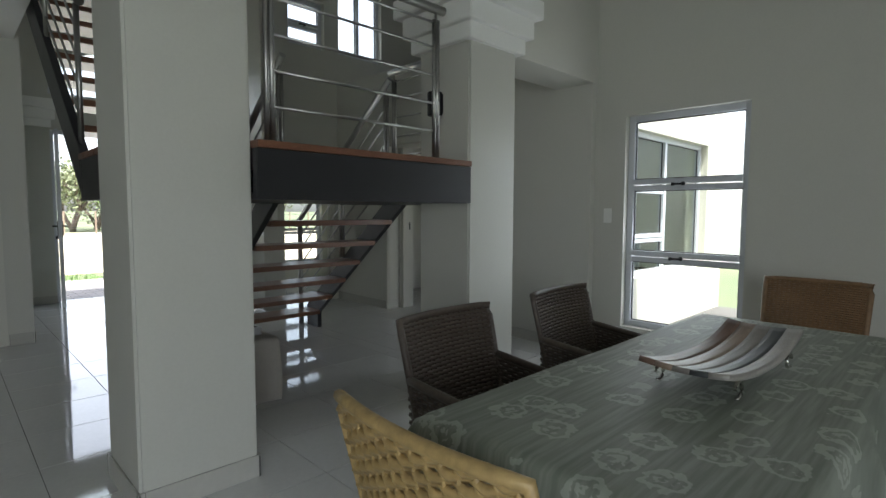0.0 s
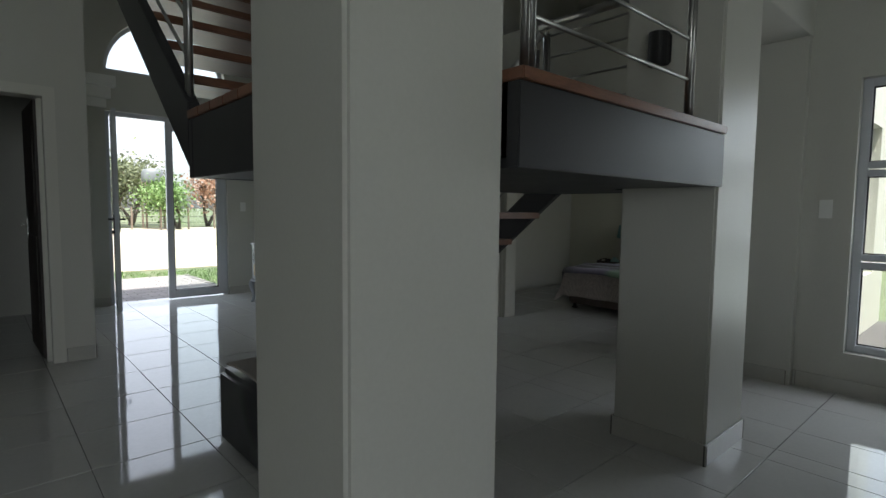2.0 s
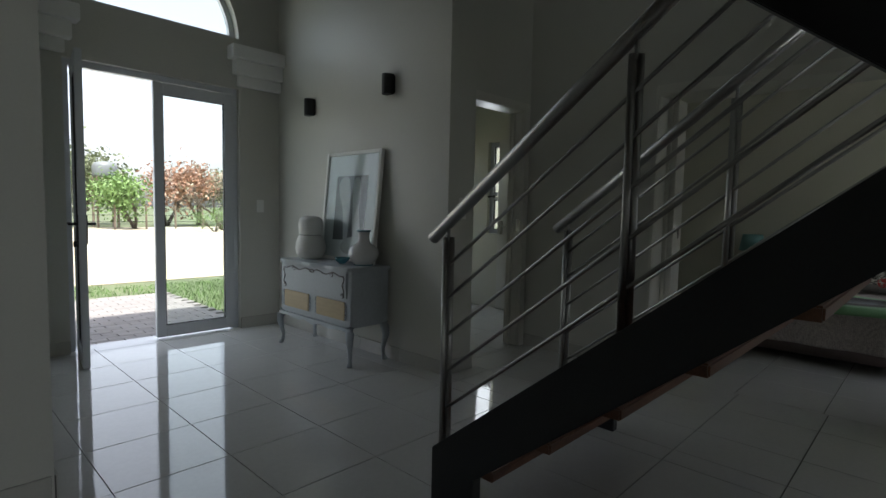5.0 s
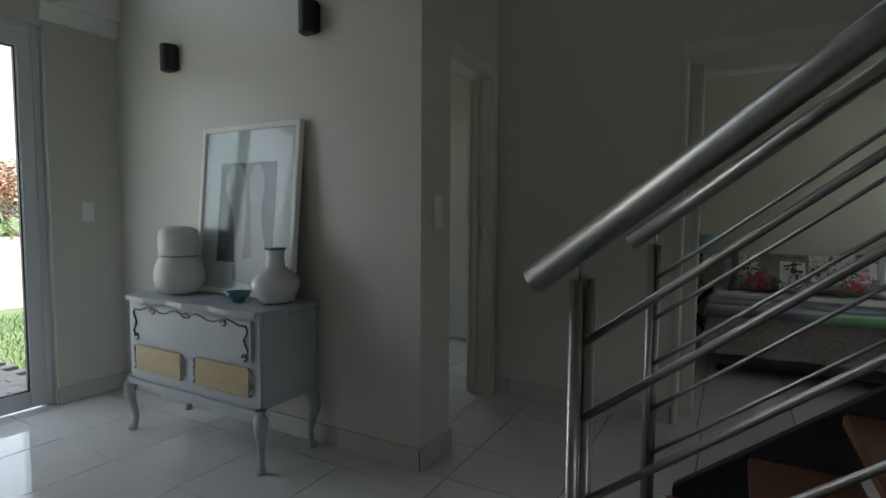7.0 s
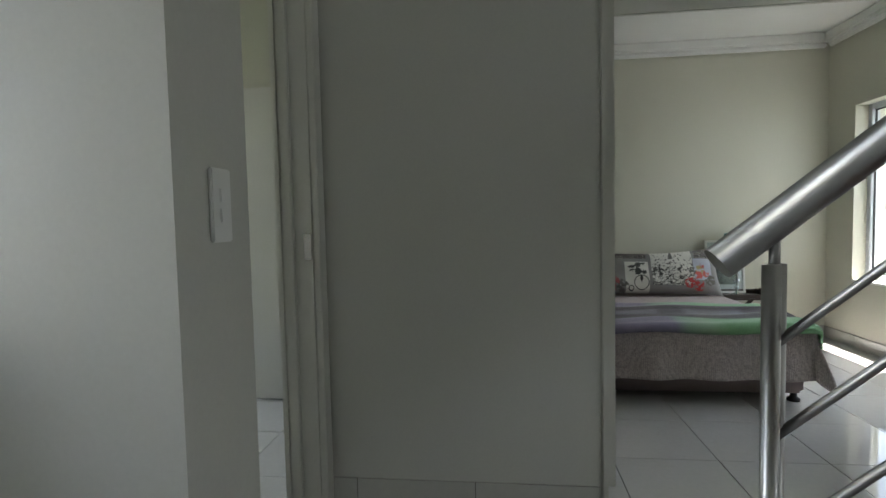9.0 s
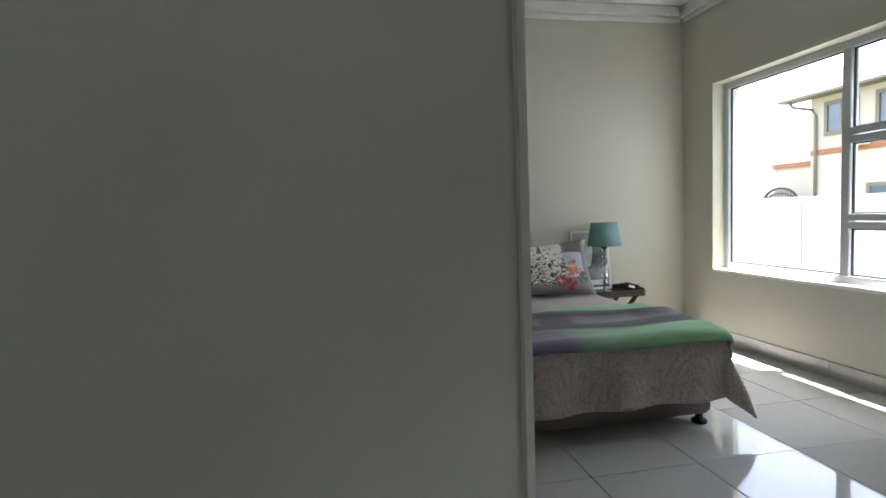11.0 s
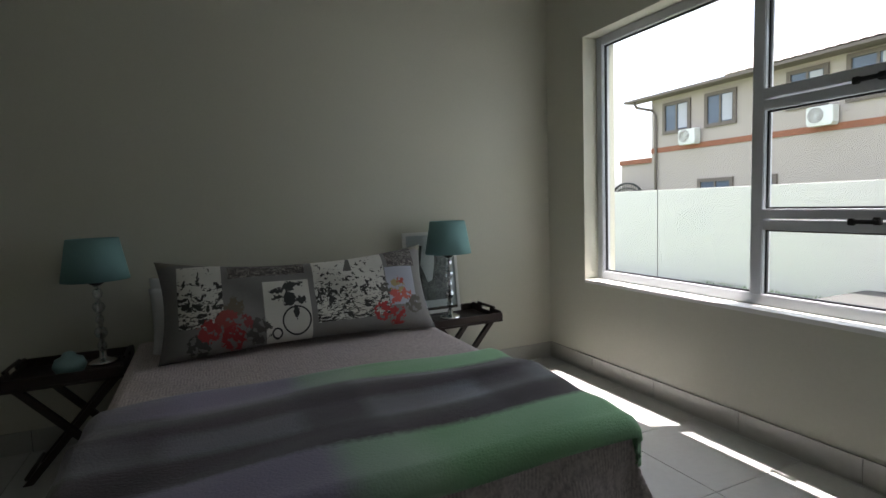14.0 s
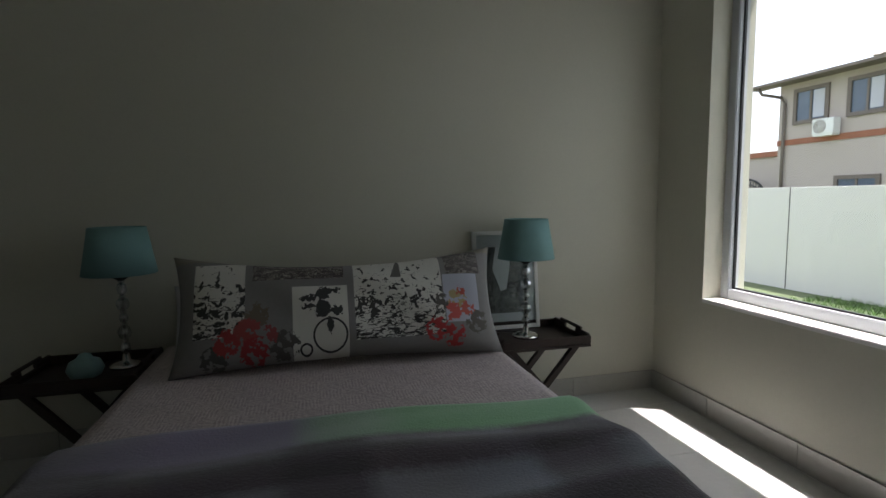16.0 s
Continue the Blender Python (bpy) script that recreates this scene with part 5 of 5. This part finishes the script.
LEAF = [leaf_mat("olive_leaves", (0.16, 0.19, 0.10)), leaf_mat("green_leaves", (0.14, 0.24, 0.07)), leaf_mat("rust_leaves", (0.34, 0.19, 0.12)), leaf_mat("dry_leaves", (0.26, 0.22, 0.15))]
BARK = surface("grey_bark", (0.11, 0.09, 0.07), 0.9, big=3, fine=20, vary=0.3, bump=0.5)


def limb(bm, p, d, length, r, depth, rng, tips):
    q = p + d * length
    mid = p + d * length * 0.5 + Vector((rng.uniform(-1, 1), rng.uniform(-1, 1), 0)) * length * 0.08
    tube(bm, [p, mid, q], [r, r * 0.8, r * 0.6], 6)
    tips.append(q)
    if depth:
        for _ in range(rng.choice((2, 3))):
            e = (d + Vector((rng.uniform(-1, 1), rng.uniform(-1, 1), rng.uniform(-0.25, 0.6))) * 0.75).normalized()
            limb(bm, q, e, length * rng.uniform(0.6, 0.8), r * 0.6, depth - 1, rng, tips)


def tree(label, x, y, h, material, seed, leaves=1800, spread=1.0, depth=3):
    rng = random.Random(seed)
    tr = thing("tree", label, "tree", pose(x, y, -0.2), "trees beyond the garden")
    bm, tips = B(), []
    for _ in range(3):
        d = Vector((rng.uniform(-0.5, 0.5) * spread, rng.uniform(-0.5, 0.5) * spread, 1)).normalized()
        limb(bm, Vector((rng.uniform(-0.08, 0.08), 0, 0)), d, h * 0.3, h * 0.03, depth, rng, tips)
    part("trunk", bm, BARK, tr, "grey bark trunk and limbs", smooth=True)
    if leaves:
        verts, faces = [], []
        for _ in range(leaves):
            t = rng.choice(tips[3:])
            c = t + Vector([rng.gauss(0, 1) for _ in range(3)]) * h * 0.115
            c.z = max(c.z, h * 0.12)
            s = h * rng.uniform(0.018, 0.035)
            a = Vector([rng.gauss(0, 1) for _ in range(3)]).normalized()
            e = a.cross(Vector([rng.gauss(0, 1) for _ in range(3)])).normalized()
            n = len(verts)
            verts += [c - a * s, c + e * s * 0.55, c + a * s, c - e * s * 0.55]
            faces.append((n, n + 1, n + 2, n + 3))
        me = bpy.data.meshes.new("crown")
        me.from_pydata([tuple(v) for v in verts], [], faces)
        me.materials.append(material)
        cr = new("crown", me)
        cr.parent = tr
        tagged(cr, "uneven crown of small leaves")
    return tr


tree("olive green leafy tree behind the fence", 6.2, 40, 5.0, LEAF[0], 1, 2600)
tree("olive green leafy tree behind the fence", 8.2, 44, 5.2, LEAF[0], 2, 2600)
tree("bright green bushy tree behind the fence", 9.2, 36, 3.5, LEAF[1], 3, 3600, 1.6)
tree("rust-leaved tree behind the fence", 12.2, 40, 4.6, LEAF[2], 4, 2200, 1.3)
tree("rust-leaved tree behind the fence", 14.6, 41, 4.3, LEAF[3], 5, 1800, 1.3)
tree("bare gnarled tree on the dry lawn", 12.9, 33, 4.0, LEAF[3], 6, 250, 1.6, 4)
tree("olive green leafy tree behind the fence", 17.6, 43, 4.6, LEAF[0], 7, 2400, 1.3)
tree("olive green leafy tree behind the fence", 21.5, 42, 4.3, LEAF[0], 8, 2200, 1.3)
tree("olive green leafy tree behind the fence", 3.0, 42, 5.2, LEAF[0], 9, 2400, 1.3)
tree("small green shrub on the dry lawn", 11.6, 31, 1.7, LEAF[1], 10, 900, 1.8, 2)

DRYWOOD = surface("weathered_post_wood", (0.20, 0.16, 0.12), 0.9, fine=30, vary=0.25)
fence = thing("fence", "rustic post-and-wire fence across the open ground", "fence")
for i in range(15):
    box_part("post", (2.0 + 1.5 * i - 0.04, 2.0 + 1.5 * i + 0.04, 34.96, 35.04, -0.2, 1.15), DRYWOOD, fence, "", 0)
for z in (0.25, 0.6, 0.95):
    bm = B()
    tube(bm, [(2.0, 35, z), (23.0, 35, z)], 0.012, 5)
    part("wire", bm, BLACKMETAL, fence)
tank = thing("water_tank", "dark round water tank on a stand among the trees", "water tank", pose(8.3, 38.0, -0.2))
bm = B()
lathe(bm, [(0.6, 2.9), (0.62, 2.97), (0.62, 3.5), (0.5, 3.7), (0.12, 3.78)], 24)
part("tank", bm, surface("grey_tank_plastic", (0.16, 0.18, 0.18), 0.5), tank, smooth=True)
bm = B()
for x, y in ((-0.5, -0.5), (0.5, -0.5), (-0.5, 0.5), (0.5, 0.5)):
    bx(bm, x - 0.05, x + 0.05, y - 0.05, y + 0.05, 0, 2.9)
part("stand", bm, DRYWOOD, tank)
lamp_post = thing("garden_lamp", "black garden lamp post with a white globe", "street lamp", pose(10.6, 24, -0.2))
bm = B()
lathe(bm, [(0.07, 0), (0.07, 0.1), (0.035, 0.14), (0.03, 1.75)], 12)
part("pole", bm, BLACKMETAL, lamp_post, smooth=True)
bm = B()
lathe(bm, [(0.05, 1.75), (0.14, 1.82), (0.17, 1.94), (0.14, 2.06), (0.02, 2.12)], 20)
part("globe", bm, PLASTIC, lamp_post, "white globe", smooth=True)

# neighbouring house
nb = thing("house", "two-storey pinkish house with clay tile roof behind the wall", "house", pose(0, 0, 0.13))
NY = -14.0
bm = B()
bx(bm, 2.0, 21.9, NY - 9, NY, -0.2, 5.25)
part("wall", bm, NBWALL, nb, "pinkish rendered wall")
bm = B()
bx(bm, 21.9, 24.2, NY - 6, NY - 0.4, -0.2, 2.5)
part("side_wall", bm, NBWALL, nb, "lower garden wall")
box_part("brick_band", (1.99, 21.92, NY - 0.02, NY + 0.035, 2.86, 3.08), REDBRICK, nb, "red brick band", 0)
box_part("brick_coping", (21.95, 24.25, NY - 0.5, NY - 0.3, 2.5, 2.72), REDBRICK, nb, "red brick coping", 0)
bm = B()
sheet(bm, 420, 26, lambda a, b: (0.9 + 22.0 * a, NY + 0.7 - 5.2 * b, 5.33 + 2.35 * b + 0.035 * abs(math.sin(a * 210)) + 0.03 * ((b * 26) % 1)))
sheet(bm, 2, 2, lambda a, b: (0.9 + 22.0 * a, NY - 4.5 - 5.2 * b, 7.68 - 2.35 * b))
part("roof", bm, ROOFTILE, nb, "clay tile roof")
box_part("eave", (0.9, 22.9, NY + 0.02, NY + 0.72, 5.2, 5.30), NBTRIM, nb, "brown eave board", 0)
BLUEGLASS = surface("dark_window_glass", (0.10, 0.13, 0.18), 0.06, fine=5, vary=0.3, bump=0)
CURTAIN = surface("pale_curtain", (0.5, 0.5, 0.55), 0.8, big=3, fine=20, vary=0.1, stretch=(20, 1, 1))
for x0, x1, z0, z1 in ((19.95, 21.1, 3.75, 4.82), (17.9, 19.0, 3.75, 4.82), (14.7, 15.75, 3.85, 4.9), (12.5, 13.9, 3.8, 5.0), (9.5, 10.6, 3.8, 5.0), (18.0, 19.3, 1.1, 1.45), (16.3, 16.9, 1.1, 1.45)):
    bm = B()
    for q in ((x0 - 0.14, x0, z0 - 0.14, z1 + 0.14), (x1, x1 + 0.14, z0 - 0.14, z1 + 0.14), (x0, x1, z0 - 0.14, z0), (x0, x1, z1, z1 + 0.14)):
        bx(bm, q[0], q[1], NY + 0.002, NY + 0.08, q[2], q[3])
    w = part("window", bm, NBTRIM, nb, "window with brown surround")
    box_part("pane", (x0, x1, NY + 0.004, NY + 0.02, z0, z1), BLUEGLASS, w, "dark blue pane", 0)
    bm = B()
    bx(bm, (x0 + x1) / 2 - 0.04, (x0 + x1) / 2 + 0.04, NY + 0.021, NY + 0.05, z0, z1)
    part("mullion", bm, NBTRIM, w)
    if z1 > 3:
        box_part("curtain", (x0 + 0.05, x0 + (x1 - x0) * 0.42, NY + 0.021, NY + 0.03, z0 + 0.05, z1 - 0.02), CURTAIN, w, "pale curtain", 0)
for xa in (19.3, 14.2):
    ac = thing("air_conditioner", "white outdoor air conditioner unit on the house wall", "air conditioner", pose(xa, NY + 0.05, 3.22), "outdoor units")
    box_part("case", (0, 0.82, 0.02, 0.36, 0, 0.56), PLASTIC, ac, "", 0.02)
    bm = B()
    for r in (0.07, 0.13, 0.18, 0.23):
        tube(bm, [(0.52 + r * math.cos(t), 0.365, 0.28 + r * math.sin(t)) for t in (2 * math.pi * k / 24 for k in range(24))], 0.012, 5, True)
    part("grille", bm, NBTRIM, ac, "round fan grille")
    box_part("bracket", (0.05, 0.77, -0.05, 0.34, -0.06, -0.002), PLASTIC, ac, "", 0)
bm = B()
tube(bm, [(22.4, NY + 0.6, 5.2), (22.3, NY + 0.5, 4.95), (21.75, NY + 0.1, 4.75), (21.6, NY + 0.09, 4.5), (21.6, NY + 0.09, -0.2)], 0.06, 8)
part("downpipe", bm, NBTRIM, nb, "brown downpipe", smooth=True)
gate = thing("gate", "dark iron gate with an arched top", "gate", pose(22.3, NY + 0.2, -0.2))
bm = B()
tube(bm, [(0.95 - 0.95 * math.cos(math.pi * k / 14), 0, 1.3 + 0.62 * math.sin(math.pi * k / 14)) for k in range(15)], 0.05, 6)
tube(bm, [(0.95 - 0.8 * math.cos(math.pi * k / 14), 0, 1.25 + 0.45 * math.sin(math.pi * k / 14)) for k in range(15)], 0.03, 6)
part("arch", bm, BLACKMETAL, gate)
for k in range(13):
    bm = B()
    x = 0.1 + 0.142 * k
    tube(bm, [(x, 0, 0), (x, 0, 1.3 + 0.55 * math.sqrt(max(0, 1 - ((x - 0.95) / 0.95) ** 2)))], 0.022, 5)
    part("bar", bm, BLACKMETAL, gate)
bm = B()
for x in (6.6, 8.35, 10.1, 11.9, 13.6):
    bx(bm, x, x + 0.012, -1.7, -1.697, -0.18, 1.158)
setting(part("trim_wall_joints", bm, GROUT), "dark control joints in the boundary wall", "joint")
# grass blades near the windows
rng = random.Random(5)
verts, faces = [], []
for x0, x1, y0, y1, n in ((4.5, 9.5, -1.68, 1.6, 16000), (2.5, 5.5, 9.0, 13.0, 7000), (-1.5, 2.4, 11.6, 13.4, 3000)):
    for _ in range(n):
        x, y, a, h = rng.uniform(x0, x1), rng.uniform(y0, y1), rng.uniform(0, 6.3), rng.uniform(0.03, 0.075)
        k = len(verts)
        verts += [(x - 0.006 * math.cos(a), y - 0.006 * math.sin(a), -0.18), (x + 0.006 * math.cos(a), y + 0.006 * math.sin(a), -0.18), (x + 0.03 * math.sin(a), y + 0.03 * math.cos(a), -0.18 + h)]
        faces.append((k, k + 1, k + 2))
me = bpy.data.meshes.new("grass")
me.from_pydata(verts, [], faces)
me.materials.append(leaf_mat("grass_blades", (0.11, 0.21, 0.05)))
tagged(new("grass", me), "short green grass blades on the lawn", "grass", kind="stuff")
# pavers outside the front door
pav = setting(thing("pavement", "", "paving"), "grey brick paving outside the front door", "paving")
setting(box_part("pavement_bed", (0.3, 2.75, 8.575, 11.4, -0.19, -0.112), GROUT, None, bevel=0), "sand bed under the paving", "paving")
bm = B()
bx(bm, 0.003, 0.217, 0.003, 0.107, 0, 0.05)
bmesh.ops.bevel(bm, geom=[e for e in bm.edges if e.verts[0].co.z > 0.04 and e.verts[1].co.z > 0.04], offset=0.004, segments=1, affect="EDGES")
me = bpy.data.meshes.new("paver")
bm.to_mesh(me)
bm.free()
me.materials.append(PAVER)
for j in range(26):
    for i in range(11):
        ob = new("paver", me)
        ob.parent = pav
        ob.location = (0.32 + 0.22 * i + (0.11 if j % 2 else 0) - 0.05, 8.58 + 0.109 * j, -0.112 - 0.05 + 0.05 + rng.uniform(-0.002, 0.002) - 0.002)
setting(box_part("door_step", (1.09, 2.44, 8.4, 8.57, -0.2, -0.004), TILE, None, bevel=0.002), "tiled front door sill", "sill")


# ---- floor tiles and skirting ----
def tile_mesh(name, w, d, h, bevel, material):
    bm = B()
    bx(bm, 0.0015, w - 0.0015, 0.0015 if d < 0.1 else 0.0022, d - (0.0015 if d < 0.1 else 0.0022), 0, h)
    bmesh.ops.bevel(bm, geom=[e for e in bm.edges if e.verts[0].co.z > h * 0.9 and e.verts[1].co.z > h * 0.9], offset=bevel, segments=1, affect="EDGES")
    me = bpy.data.meshes.new(name)
    bm.to_mesh(me)
    bm.free()
    me.materials.append(material)
    return me


FLOOR_TILE = tile_mesh("tile", T, T, 0.008, 0.0012, TILE)
floor_hall = setting(thing("floor", "", "floor"), "large glossy light grey floor tiles in hall and dining room", "floor")
floor_bed = setting(thing("floor_bedroom", "", "floor"), "large glossy light grey floor tiles in the bedroom", "floor")


def lay(parent, gx, gy, x0, x1, y0, y1, near, hole=lambda x, y: False):
    rest, count = B(), 0
    for i in range(math.floor((x0 - gx) / T), math.ceil((x1 - gx) / T)):
        for j in range(math.floor((y0 - gy) / T), math.ceil((y1 - gy) / T)):
            ax, ay = gx + i * T, gy + j * T
            bx0, bx1, by0, by1 = max(ax, x0), min(ax + T, x1), max(ay, y0), min(ay + T, y1)
            if bx1 - bx0 < 0.02 or by1 - by0 < 0.02 or hole((bx0 + bx1) / 2, (by0 + by1) / 2):
                continue
            full = bx1 - bx0 > T - 0.001 and by1 - by0 > T - 0.001
            if full and near(ax, ay) and count < 298:
                ob = new("tile", FLOOR_TILE)
                ob.parent, ob.location = parent, (ax, ay, -0.008)
                ob.rotation_euler = (random.uniform(-1, 1) * 0.0012, random.uniform(-1, 1) * 0.0012, 0)
                count += 1
            else:
                bx(rest, bx0 + 0.0025, bx1 - 0.0025, by0 + 0.0025, by1 - 0.0025, -0.008, 0)
    tagged(part("edge_tiles", rest, TILE, parent), kind="stuff")


NEAR = lambda x, y: x > -1.2 and y > -0.9 and x < 3.6
lay(floor_hall, 0.77, 4.455, -4.0, 2.84, -3.2, 8.4, NEAR)
lay(floor_hall, 0.77, 4.455, 2.84, WB, -3.2, 6.17, lambda x, y: False)
lay(floor_hall, 0.77, 4.455, WB, 4.06, -3.2, 2.3, lambda x, y: False)
lay(floor_bed, 5.42, 3.04, WB, 7.08, 2.54, 6.17, lambda x, y: True)
lay(floor_hall, 3.2, 6.2, 3.11, 5.2, 6.17, 8.35, lambda x, y: False)

SKIRT_TILE = tile_mesh("skirting_tile", T, 0.012, 0.1, 0.001, SKIRT)


def skirting(name, label, runs):
    """runs: (x, y, angle, length); each lies to the left of its run."""
    sk = setting(thing(name, label, "skirting"), label, "skirting")
    for x, y, a, n in runs:
        m = pose(x, y, 0, 0, 0, a)
        u = 0.0
        while u < n - 0.01:
            w = min(T, n - u)
            if w > T - 0.001:
                ob = new("skirting_tile", SKIRT_TILE)
                ob.parent, ob.matrix_basis = sk, m @ Matrix.Translation((u, 0, 0.0005))
            else:
                bm = B()
                bx(bm, u + 0.0015, u + w - 0.0015, 0, 0.012, 0.0005, 0.1005, m)
                part("skirting_tile", bm, SKIRT, sk)
            u += T
        bm = B()
        bx(bm, 0, n, -0.0005, 0.006, 0.0, 0.098, m)
        part("grout_line", bm, GROUT, sk)


skirting("baseboard_bedroom", "tiled skirting round the bedroom", [(4.25, 2.54, 0, 2.83), (7.08, 2.552, 90, 3.6), (WB + WT + 0.012, DY0 - 0.02, -90, 1.38), (WB + WT + 0.012, 6.17, -90, 1.07)])
skirting("baseboard_hall", "tiled skirting along the hall walls", [(WB, DY1 + 0.01, 90, 1.09), (WB, 2.32, 90, DY0 - 2.34), (WY, -3.0, 90, 5.3), (2.84, 6.03, 90, 2.32), (3.122, 6.03, 180, 0.294), (2.84, 8.35, 180, 0.4), (1.09, 8.35, 180, 0.48), (0.6, 8.34, -90, 2.34), (0.59, 6.0, 180, 0.17)])
for x0, y0, cw in COLUMNS:
    skirting("baseboard_column", "tiled skirting round the column", [(x0 + cw + 0.012, y0, 180, cw + 0.024), (x0, y0 - 0.012, 90, cw + 0.024), (x0 + cw, y0 + cw + 0.012, -90, cw + 0.024), (x0 - 0.012, y0 + cw, 0, cw + 0.024)])
